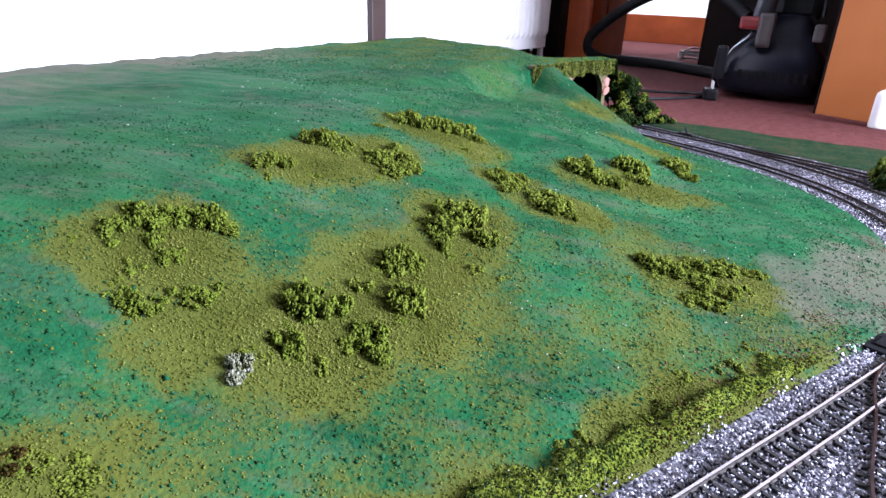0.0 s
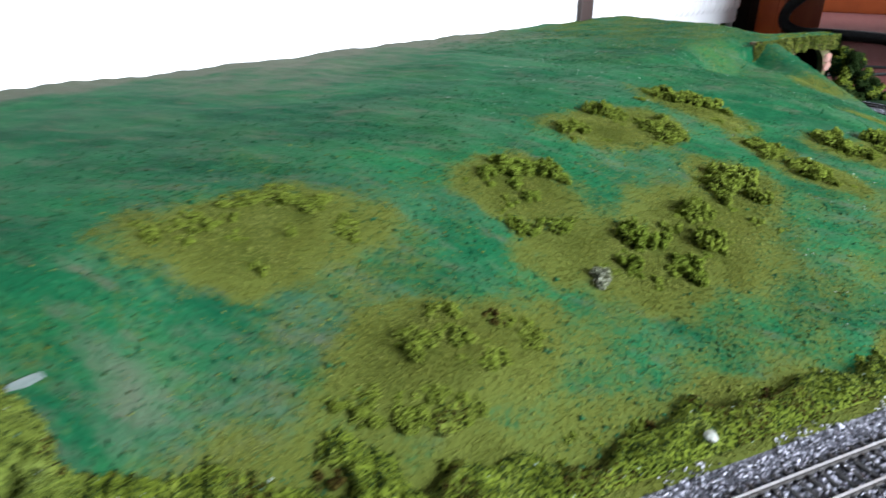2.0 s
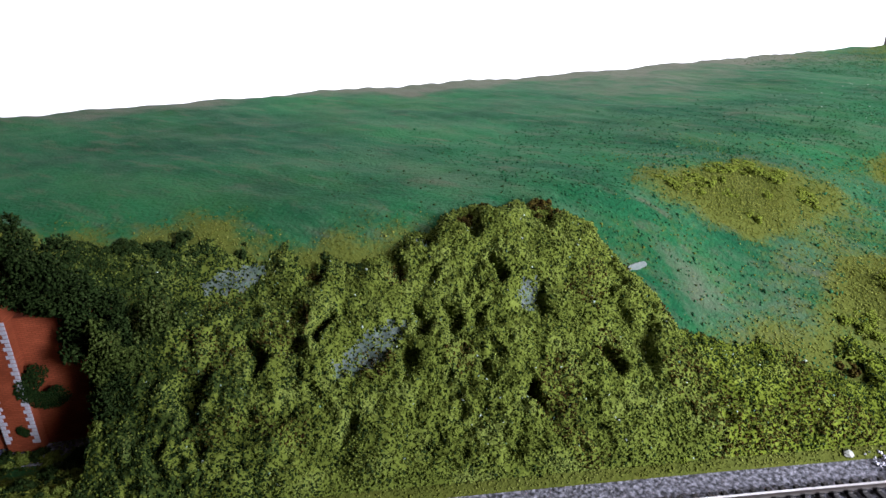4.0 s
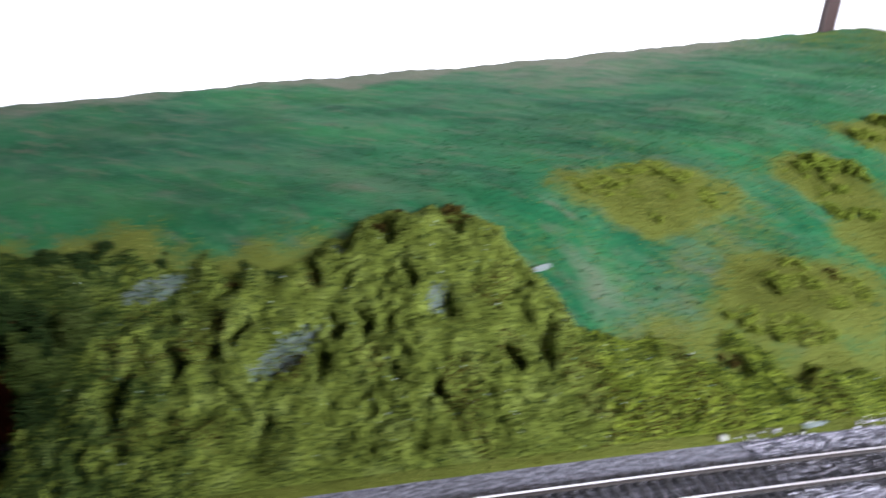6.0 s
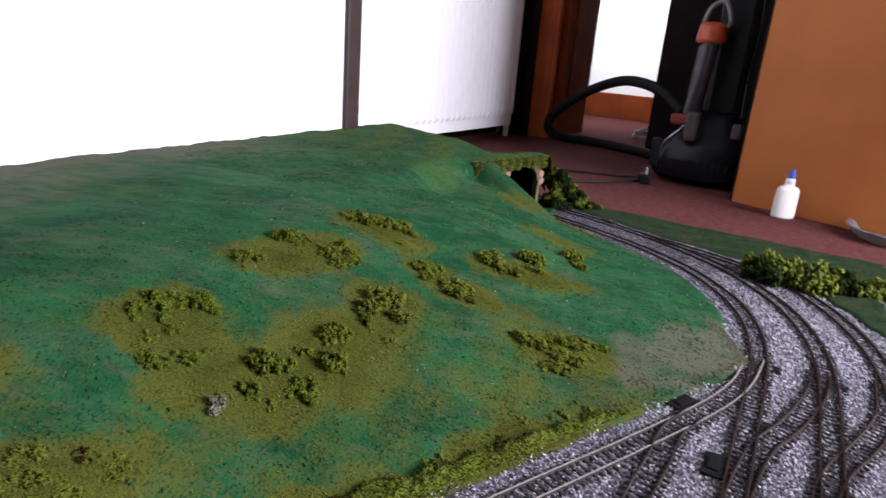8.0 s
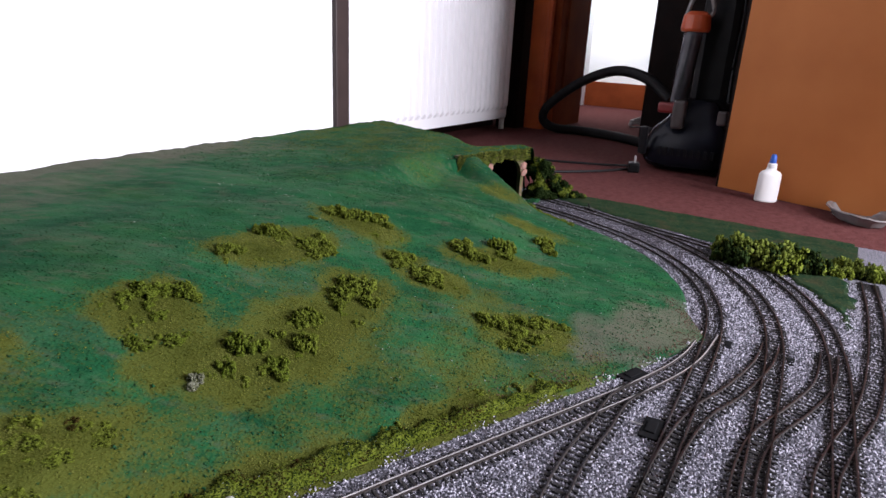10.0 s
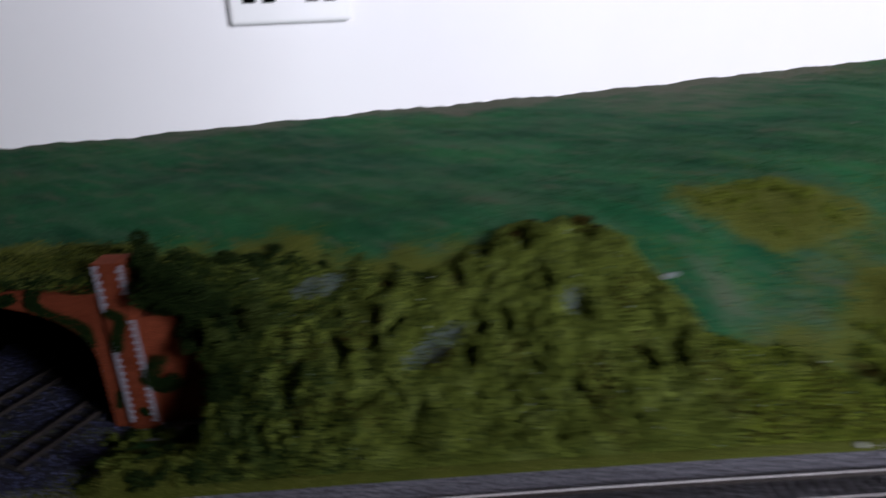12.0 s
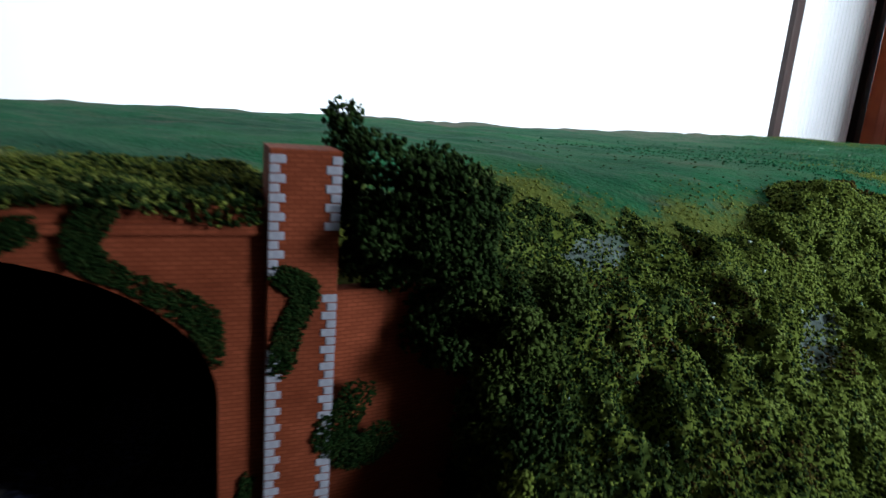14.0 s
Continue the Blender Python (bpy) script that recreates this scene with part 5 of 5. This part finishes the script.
def verge():
    """The strip of green paint between the outer tracks and the board's edge."""
    step = 0.006
    ps, qs = np.arange(-0.35, 0.2021, step), np.arange(0.46, 1.40, step)
    P, Q = np.meshgrid(ps, qs, indexing="ij")
    x, y = to_xy(P, Q)
    gap = np.full(P.shape, 9.0)
    side = np.zeros(P.shape)
    for line, mark in ((SECOND, 0), (THIRD, 0), (OUTER, 1)):
        t = np.gradient(line, axis=0)
        near = np.full(P.shape, 9.0)
        sgn = np.zeros(P.shape)
        for a, v in zip(line[::2], t[::2]):
            e = np.hypot(x - a[0], y - a[1])
            sgn = np.where(e < near, v[0] * (y - a[1]) - v[1] * (x - a[0]), sgn)
            near = np.minimum(near, e)
        gap = np.minimum(gap, np.where(sgn < 0, near, -near) if not mark else np.where(sgn > 0, near, -near))
    gap += 0.004 * np.sin(31 * x + 17 * y) + 0.003 * np.sin(88 * y)
    z = -0.0044 + 0.004 * ease(0.026, 0.036, gap) + 0.8 * waves(x, y) * ease(0.03, 0.06, gap)
    ni, nj = P.shape
    idx = np.arange(ni * nj).reshape(ni, nj)
    quads = np.stack([idx[:-1, :-1], idx[:-1, 1:], idx[1:, 1:], idx[1:, :-1]], -1).reshape(-1, 4)
    quads = quads[(gap.ravel()[quads].min(1) > 0.024)]
    used = np.unique(quads)
    remap = np.full(ni * nj, -1)
    remap[used] = np.arange(len(used))
    v = np.stack([x.ravel(), y.ravel(), z.ravel()], 1)[used]
    me = bpy.data.meshes.new("verge")
    me.from_pydata(v.tolist(), [], remap[quads][:, ::-1].tolist())
    me.update()
    if me.polygons[0].normal.z < 0:
        me.flip_normals()
    me.materials.append(GREEN_VERGE)
    return tagged(new("verge", me), "strip of dull green paint between the tracks and the board's edge", "verge", kind="structure")


verge()


def scatter_ballast():
    rng = np.random.default_rng(9)
    n = 520000
    x, y = rng.uniform(-0.35, 0.78, n), rng.uniform(-0.06, 1.12, n)
    more = 130000
    x, y = np.r_[x, rng.uniform(0.30, 0.66, more)], np.r_[y, rng.uniform(0.72, 1.14, more)]
    inside = (y > x * 0.6 - 0.12) & (y > -x * 1.2 - 0.15)
    x, y = x[inside], y[inside]
    n = len(x)
    d = foot_distance(x, y)
    p, q = to_pq(x, y)
    near = np.full(n, 9.0)
    for line in TRACKS:
        for a in line[::3]:
            near = np.minimum(near, np.hypot(x - a[0], y - a[1]))
    keep = (d + 0.004 * np.sin(70 * x + 40 * y) < -0.001 - 0.012 * rng.uniform(0, 1, n) ** 1.3) & (p < 0.195) & (near < 0.046)
    x, y = x[keep], y[keep]
    z = np.maximum(hill(x, y), -0.0046)
    # share of dark stones rises with the shade painted towards the far tunnel
    dimmed = rng.uniform(0, 1, len(x)) < 0.85 * ease(0.55, 0.95, y + 0.03 * np.sin(40 * x) + 0.2 * (x - 0.45))
    P, sizes = np.stack([x, y, z + rng.uniform(0.0, 0.0018, len(x))], 1), rng.uniform(0.0006, 0.0014, len(x))
    tagged(chips("ballast_stones", P[~dimmed], sizes[~dimmed], BALLAST_STONE, 10), "loose grey and white granite ballast stones", "ballast", kind="stuff")
    tagged(chips("ballast_stones", P[dimmed], sizes[dimmed] * 1.15, FAR_SHADE_STONE, 11), "ballast stones darkened towards the far tunnel for its shade", "ballast", kind="stuff")
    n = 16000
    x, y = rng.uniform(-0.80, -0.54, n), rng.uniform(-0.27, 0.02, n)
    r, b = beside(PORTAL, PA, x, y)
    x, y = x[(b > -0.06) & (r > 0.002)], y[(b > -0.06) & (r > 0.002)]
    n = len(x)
    tagged(chips("ballast_stones", np.stack([x, y, np.full(n, -0.0042)], 1), rng.uniform(0.0007, 0.0014, n), TUNNEL_STONE, 12), "ballast stones on the tunnel floor, shade put into their blue-black", "ballast", kind="stuff")


scatter_ballast()


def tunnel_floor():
    """Ballast glued between the brick tunnel's tracks, shade put into its dark colour."""
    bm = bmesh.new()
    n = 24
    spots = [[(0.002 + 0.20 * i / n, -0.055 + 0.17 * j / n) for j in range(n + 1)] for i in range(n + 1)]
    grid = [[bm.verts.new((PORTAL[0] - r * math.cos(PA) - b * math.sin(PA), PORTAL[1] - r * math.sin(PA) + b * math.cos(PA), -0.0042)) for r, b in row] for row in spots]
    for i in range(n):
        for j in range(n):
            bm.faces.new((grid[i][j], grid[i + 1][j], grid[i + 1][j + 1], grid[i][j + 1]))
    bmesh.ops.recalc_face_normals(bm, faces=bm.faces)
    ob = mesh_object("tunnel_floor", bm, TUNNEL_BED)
    return tagged(ob, "ballast bed running into the brick tunnel, shade put into its blue-black", "ballast bed", kind="structure")


tunnel_floor()


# ---- tunnel mouths ----
def portal(origin, angle, name, label, r_left, r_right, r0, r1, spring, rise, top, mat, thick=0.006):
    """An arched card front; r runs from the pier towards the tunnel."""
    t = thing(name, Matrix.Translation((*origin, 0)) @ Matrix.Rotation(angle + math.pi, 4, "Z"), label, "tunnel portal")
    bm = bmesh.new()
    mid, half = (r0 + r1) / 2, (r1 - r0) / 2
    rs = sorted({r_left, r_right, r0, r1, *(r0 - 1e-5, r1 + 1e-5), *(mid + half * math.sin(math.pi * (k / 24 - 0.5)) for k in range(1, 24))})
    cols = []
    for r in rs:
        inside = r0 - 1e-9 <= r <= r1 + 1e-9
        low = spring + rise * math.sqrt(max(0.0, 1 - ((r - mid) / half) ** 2)) if inside else -0.006
        cols.append([bm.verts.new((r, y, z)) for y in (0.0, -thick) for z in (low, top)])
    for a, b in zip(cols[:-1], cols[1:]):
        bm.faces.new((a[0], b[0], b[1], a[1]))
        bm.faces.new((a[2], a[3], b[3], b[2]))
        bm.faces.new((a[1], b[1], b[3], a[3]))
        bm.faces.new((a[0], a[2], b[2], b[0]))
    for c in (cols[0], cols[-1]):
        bm.faces.new((c[0], c[1], c[3], c[2]))
    bmesh.ops.recalc_face_normals(bm, faces=bm.faces)
    part("arched_wall", bm, mat, t)
    # lining of the bore, its inner darkness put into the colour
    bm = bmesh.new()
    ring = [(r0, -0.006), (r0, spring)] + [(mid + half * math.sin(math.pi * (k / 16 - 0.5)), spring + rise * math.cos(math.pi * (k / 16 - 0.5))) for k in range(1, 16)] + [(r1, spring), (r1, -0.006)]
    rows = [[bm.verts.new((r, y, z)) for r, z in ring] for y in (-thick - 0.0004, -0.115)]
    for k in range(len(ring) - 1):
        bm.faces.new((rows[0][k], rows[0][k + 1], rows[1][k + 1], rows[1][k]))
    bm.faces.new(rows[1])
    part("bore_lining", bm, HOLE_DARK, t, "tunnel bore, its inner darkness put into black colour")
    return t


near_portal = portal(PORTAL, PA, "brick_tunnel_portal", "red brick card tunnel mouth with a pier, pale quoins and ivy", 0.0, 0.24, 0.0114, 0.151, 0.046, 0.041, 0.0975, BRICK)
bm = bmesh.new()
box(bm, (-0.0180, -0.012, -0.005), (-0.0002, 0.0030, 0.1125), 0.0003)
part("pier", bm, BRICK, near_portal, "brick pier")
bm = bmesh.new()
box(bm, (0.0002, -0.006, 0.0905), (0.0500, 0.0012, 0.0930), 0.0002)
box(bm, (0.0500, -0.006, 0.0935), (0.2400, 0.0012, 0.0965), 0.0002)
part("string_course", bm, BRICK, near_portal)
bm = bmesh.new()
turn = Matrix.Translation((-0.0180, -0.003, 0)) @ Matrix.Rotation(radians(8), 4, "Z")
box(bm, (-0.047, -0.006, -0.005), (0.0, 0.0, 0.074), 0.0003, turn)
part("wing_wall", bm, BRICK, near_portal, "brick wing wall")
quoins = []
for w in (0.0025, 0.0039):
    bm = bmesh.new()
    box(bm, (0, 0, 0), (w, 0.0010, 0.0021), 0.0002)
    me = bpy.data.meshes.new("quoin")
    bm.to_mesh(me)
    bm.free()
    me.materials.append(QUOIN)
    quoins.append(me)
for side in (0, 1):
    for k in range(46):
        if side and 30 < k < 38 or not side and 24 < k < 33:
            continue
        me = quoins[(k + side) % 2]
        w = (0.0025, 0.0039)[(k + side) % 2]
        ob = new("quoin", me)
        ob.parent = near_portal
        ob.location = (-0.0002 - w if side == 0 else -0.0180, 0.0023, 0.001 + k * 0.0024)


def ivy(parent, paths, seed, density=8000):
    rng = np.random.default_rng(seed)
    P, S = [], []
    for pts, width in paths:
        line = spline(pts, 10)
        for a in line:
            k = max(3, int(density * width))
            far, way = np.sqrt(rng.uniform(0, 1, k)) * width * 0.62, rng.uniform(0, 6.283, k)
            P.append(np.stack([a[0] + far * np.cos(way), rng.uniform(0.0002, 0.0008, k) + a[2] + 0.0013 * (a[1] > 0.086), a[1] + far * np.sin(way)], 1))
            S.append(rng.uniform(0.0004, 0.0009, k))
    P, S = np.concatenate(P), np.concatenate(S)
    arch = 0.046 + 0.041 * np.sqrt(np.clip(1 - ((P[:, 0] - 0.0812) / 0.0698) ** 2, 0, 1))
    keep = (P[:, 0] < 0.0114) | (P[:, 2] > arch + 0.001)
    P, S = P[keep], S[keep]
    ob = chips("ivy", P, S, IVY, seed, parent=parent)
    return tagged(ob, "dark ivy growing over the bricks")


ivy(near_portal, [([(0.036, 0.098, 0), (0.041, 0.088, 0), (0.034, 0.079, 0), (0.016, 0.070, 0), (0.014, 0.058, 0)], 0.007),
                  ([(0.094, 0.090, 0), (0.088, 0.092, 0), (0.082, 0.089, 0)], 0.007), ([(0.052, 0.092, 0), (0.062, 0.088, 0), (0.070, 0.088, 0)], 0.006),
                  ([(-0.004, 0.080, 0.003), (-0.010, 0.076, 0.003), (-0.006, 0.066, 0.003), (-0.004, 0.056, 0.003)], 0.006),
                  ([(-0.026, 0.044, 0.0), (-0.018, 0.034, 0.003), (-0.026, 0.026, 0.0), (-0.034, 0.030, 0.0)], 0.009), ([(-0.010, 0.010, 0.003), (-0.012, 0.008, 0.003)], 0.004), ([(0.004, 0.022, 0), (0.006, 0.012, 0)], 0.003)], 31)

far_portal = portal(FAR_PORTAL, FA, "far_tunnel_portal", "small tunnel mouth of pinkish plaster under the grass", 0.002, 0.185, 0.010, 0.100, 0.054, 0.043, 0.1080, PINK_PLASTER, 0.010)
for i in range(40):
    r, b = tuft_rng.uniform(-0.02, 0.145), tuft_rng.uniform(-0.006, 0.03)
    x, y = FAR_PORTAL[0] - r * math.cos(FA) - b * math.sin(FA), FAR_PORTAL[1] - r * math.sin(FA) + b * math.cos(FA)
    drop = 0.024 if r < 0.0 or r > 0.128 else 0.004
    bush(x, y, tuft_rng.uniform(0.004, 0.008), tuft_rng.choice(("olive", "leaf", "olive")), up=max(0.0, 0.106 - tuft_rng.uniform(0.0, drop) - float(max(hill(x, y), -0.004))) if b < 0 else 0.0, tall=0.7)
# ragged grass over the far tunnel's arch, and lumps of bare plaster at its cheeks
def tunnel_fringe():
    rng = np.random.default_rng(71)
    n = 3400
    r = rng.uniform(-0.006, 0.140, n)
    arch = 0.054 + 0.043 * np.sqrt(np.clip(1 - ((r - 0.055) / 0.045) ** 2, 0, 1))
    hang = 0.006 + 0.008 * np.sin(95 * r + 0.5) ** 2 + 0.006 * np.sin(233 * r) ** 2
    z = rng.uniform(np.maximum(arch - 0.3 * hang, 0.088), 0.112)
    b = 0.0015 + rng.uniform(0, 0.005, n) + 0.004 * np.sin(140 * r) ** 2
    m = 5200
    r1 = rng.uniform(0.108, 0.188, m)
    z1 = rng.uniform(0.030 + 0.05 * ease(0.120, 0.108, r1), 0.110)
    b1 = 0.001 + rng.uniform(0, 0.004, m) + 0.003 * np.sin(190 * r1 + 60 * z1) ** 2
    P = np.concatenate([np.stack([r, b, z], 1), np.stack([r1, b1, z1], 1)])
    dark = rng.uniform(0, 1, n + m) < 0.3
    chips("grass", P[~dark], rng.uniform(0.0008, 0.0018, (~dark).sum()), TURF, 72, parent=far_portal, shard=0.5)
    chips("dark_grass", P[dark], rng.uniform(0.0008, 0.0018, dark.sum()), DARK_BUSH, 73, parent=far_portal, shard=0.5)
    for x, z, size in ((0.108, 0.078, 0.014), (0.104, 0.062, 0.011), (0.004, 0.074, 0.009), (0.002, 0.060, 0.008)):
        bm = bmesh.new()
        bmesh.ops.create_icosphere(bm, subdivisions=2, radius=size)
        for v in bm.verts:
            v.co *= 1 + 0.45 * noise.noise(v.co / size * 1.4 + Vector((x * 300, 0, z * 200)))
            v.co = Vector((v.co.x * 1.1 + x, v.co.y * 0.30 + 0.001, v.co.z * 0.95 + z))
        part("plaster_lump", bm, CHEEK, far_portal, "bare pinkish plaster lump")


tunnel_fringe()
# big dark bush beside the brick tunnel, hanging over the wing wall
def dark_bush():
    rng = np.random.default_rng(55)
    P, S = [], []
    lobes = [(-0.022, 0.016, 0.121, 0.0055), (-0.024, 0.016, 0.113, 0.007), (-0.020, 0.010, 0.104, 0.006)]
    while len(lobes) < 62:
        r, z = rng.uniform(-0.074, -0.018), rng.uniform(0.0, 0.112)
        low = np.interp(-r, (0.018, 0.036, 0.054, 0.064), (0.078, 0.066, 0.050, 0.0))
        high = np.interp(-r, (0.018, 0.030, 0.045, 0.055, 0.068), (0.104, 0.112, 0.109, 0.106, 0.080))
        if low + 0.004 < z < high:
            lobes.append((r, rng.uniform(-0.010, 0.014) - 0.012 * (z < 0.04), z, rng.uniform(0.0055, 0.0105)))
    for i in range(46):
        z = rng.uniform(0.0, 0.075)
        lobes.append((rng.uniform(-0.092, -0.068), 0.004 - 0.020 * (1 - z / 0.075) + rng.uniform(-0.006, 0.010), z, rng.uniform(0.005, 0.009)))
    for i in range(34):
        lobes.append((rng.uniform(-0.076, -0.066), rng.uniform(-0.010, 0.004), rng.uniform(0.0, 0.062), rng.uniform(0.0040, 0.006)))
    # trailing down over the end of the wing wall
    for i in range(60):
        z = rng.uniform(0.0, 0.072)
        near = 0.060 + 0.003 * math.sin(130 * z) - 0.10 * max(0.0, z - 0.045)
        lobes.append((-rng.uniform(near, 0.080), -rng.uniform(0.003, 0.016), z, rng.uniform(0.0036, 0.0065)))
    trailing = len(lobes) - 60 - 34 - 46
    for i, (r, b, z, rad) in enumerate(lobes):
        k = int(300 * (rad / 0.008) ** 2)
        v = rng.normal(size=(k, 3))
        v = v / np.linalg.norm(v, axis=1)[:, None] * rad * rng.uniform(0.55, 1.12, (k, 1)) * (1, 1, 0.85)
        P.append(np.stack([PORTAL[0] - (r + v[:, 0]) * math.cos(PA) - (b + v[:, 1]) * math.sin(PA), PORTAL[1] - (r + v[:, 0]) * math.sin(PA) + (b + v[:, 1]) * math.cos(PA), z + v[:, 2]], 1))
        S.append(rng.uniform(0.0006, 0.0016, k))
    for first, last, mat, label in ((0, trailing, DARK_BUSH, "large dark green foam bush hanging over the brick wing wall"), (trailing, None, MID_BUSH, "mid green foam bush trailing down beside the brick wing wall")):
        ob = chips("dark_bush" if first == 0 else "trailing_bush", np.concatenate(P[first:last]), np.concatenate(S[first:last]), mat, 56, shard=0.5, soft=True)
        tagged(ob, label, "bush")


dark_bush()
# undergrowth at the foot of the brickwork
for i in range(90):
    r, b = tuft_rng.uniform(-0.075, 0.012), tuft_rng.uniform(-0.060, -0.006)
    x, y = PORTAL[0] - r * math.cos(PA) - b * math.sin(PA), PORTAL[1] - r * math.sin(PA) + b * math.cos(PA)
    bush(x, y, tuft_rng.uniform(0.005, 0.0085), "leaf" if tuft_rng.random() < 0.5 else "dark")


# bushes on the far strip, and the bank beside the far tunnel
for i in range(20):
    f = i / 19
    p, q = -0.045 + 0.055 * f + tuft_rng.uniform(-0.012, 0.012), 0.89 + 0.20 * f + tuft_rng.uniform(-0.01, 0.01)
    bush(*to_xy(p, q), (0.026 + 0.020 * math.sin(math.pi * min(1.0, f * 1.3 + 0.1))) * tuft_rng.uniform(0.8, 1.15), tuft_rng.choice(("dark", "leaf", "olive", "dark")), tall=1.7)
def tunnel_bush():
    """The overgrown bank that falls away beside the far tunnel."""
    rng = np.random.default_rng(61)
    P, S = [], []
    for i in range(90):
        f = rng.uniform(0, 1) ** 1.2
        z, wide = rng.uniform(0, 0.094 * (1 - f) ** 0.85), rng.uniform(-0.020, 0.016)
        rad = rng.uniform(0.007, 0.014) * (1 - 0.3 * f)
        k = int(170 * (rad / 0.010) ** 2)
        v = rng.normal(size=(k, 3))
        v = v / np.linalg.norm(v, axis=1)[:, None] * rad * rng.uniform(0.6, 1.1, (k, 1))
        P.append(np.array([0.356 + 0.115 * f - 0.5 * wide, 1.134 + 0.030 * f + 0.86 * wide, max(z - 0.004, 0.0)]) + v * (1, 1, 0.85))
        S.append(rng.uniform(0.0012, 0.0030, k))
    P, S = np.concatenate(P), np.concatenate(S)
    dark = noise_field(P, 45) > -0.12
    ob = thing("tunnel_bush", Matrix.Identity(4), "overgrown green foliage falling away beside the far tunnel", "bush")
    for mat, pick, name in ((BUSH, ~dark, "olive_leaves"), (DARK_BUSH, dark, "dark_leaves")):
        chips(name, P[pick], S[pick], mat, 62, parent=ob, shard=0.5)
    return ob


tunnel_bush()
for i in range(22):
    f = i / 21
    bush(0.235 + 0.16 * f + tuft_rng.uniform(-0.012, 0.012), 1.015 - 0.11 * f + tuft_rng.uniform(-0.012, 0.012), tuft_rng.uniform(0.006, 0.011), tuft_rng.choice(("olive", "olive", "leaf")))


def point_motor(x, y, turn, size=1.0):
    t = thing("point_motor", Matrix.Translation((x, y, -0.0046)) @ Matrix.Rotation(radians(turn), 4, "Z") @ Matrix.Scale(size, 4), "black plastic point motor beside the track", "point motor", "point motors")
    bm = bmesh.new()
    box(bm, (-0.018, -0.009, 0.0), (0.018, 0.009, 0.0035), 0.0010)
    box(bm, (-0.010, -0.005, 0.003), (0.010, 0.005, 0.0050), 0.001)
    part("housing", bm, MATT_BLACK, t)
    bm = bmesh.new()
    tube(bm, [(0.0, 0.008, 0.003), (0.0, 0.020, 0.003)], 0.0008, 6)
    part("throw_bar", bm, RAIL_STEEL, t)
    return t


for x, y, turn, size in ((0.347, 0.373, 35, 0.9), (0.334, 0.278, 58, 0.95), (0.484, 0.451, 55, 0.55), (0.537, 0.415, 55, 0.55)):
    point_motor(x, y, turn, size)


def point_lever(x, y):
    t = thing("point_lever", Matrix.Translation((x, y, -0.0046)) @ Matrix.Rotation(radians(120), 4, "Z"), "small black point lever on the far track", "point lever")
    bm = bmesh.new()
    box(bm, (-0.014, -0.006, 0.0), (0.014, 0.006, 0.006), 0.0012)
    part("base", bm, BLACK_PLASTIC, t)
    bm = bmesh.new()
    tube(bm, [(0.0, 0.0, 0.005), (0.006, 0.0, 0.014)], 0.0016, 8)
    part("lever", bm, BLACK_PLASTIC, t)
    return t


point_lever(0.470, 1.052)


def rock(x, y, r, seed, up=0.0):
    bm = bmesh.new()
    bmesh.ops.create_icosphere(bm, subdivisions=2, radius=r)
    for v in bm.verts:
        v.co *= 1 + 0.35 * noise.noise(v.co / r * 1.3 + Vector((seed, 0, 0)))
        v.co.z *= 0.6
    ob = mesh_object("rock", bm, ROCK)
    ob.location = (x, y, float(max(hill(x, y), -0.0046)) + r * 0.25 + up)
    return tagged(ob, "small pale stone lying on the turf beside the track", "stone")


for i, (x, y, r) in enumerate(((-0.003, 0.161, 0.0035), (0.004, 0.166, 0.0022), (-0.170, 0.040, 0.0028), (-0.215, 0.018, 0.003), (-0.125, 0.075, 0.0026))):
    rock(x, y, r, i * 3.7, 0.008 if i == 0 else 0.0)


def plaster_flake(x, y, length, width, turn, seed):
    """A thin ragged flake of plaster lying on the hill."""
    bm = bmesh.new()
    ring_top, ring_low = [], []
    for k in range(18):
        w = 2 * math.pi * k / 18
        f = 1 + 0.45 * noise.noise(Vector((1.6 * math.cos(w) + seed, 1.6 * math.sin(w), seed * 0.7)))
        u, v = 0.5 * length * f * math.cos(w), 0.5 * width * f * math.sin(w)
        px, py = x + u * math.cos(turn) - v * math.sin(turn), y + u * math.sin(turn) + v * math.cos(turn)
        z = float(max(hill(px, py), -0.0046))
        ring_top.append(bm.verts.new((px, py, z + 0.0016)))
        ring_low.append(bm.verts.new((px, py, z - 0.0004)))
    for k in range(18):
        bm.faces.new((ring_low[k], ring_low[(k + 1) % 18], ring_top[(k + 1) % 18], ring_top[k]))
    bm.faces.new(ring_top)
    bm.faces.new(ring_low[::-1])
    ob = mesh_object("plaster_flake", bm, FLAKE)
    return tagged(ob, "thin pale ragged plaster flake lying on the grass", "plaster flake", "plaster flakes")


for i, place in enumerate(((-0.294, 0.066, 0.014, 0.0022, radians(52)), (-0.185, 0.037, 0.015, 0.0036, radians(38)), (-0.121, 0.076, 0.016, 0.0034, radians(36)))):
    plaster_flake(*place, 2.3 * i + 1)
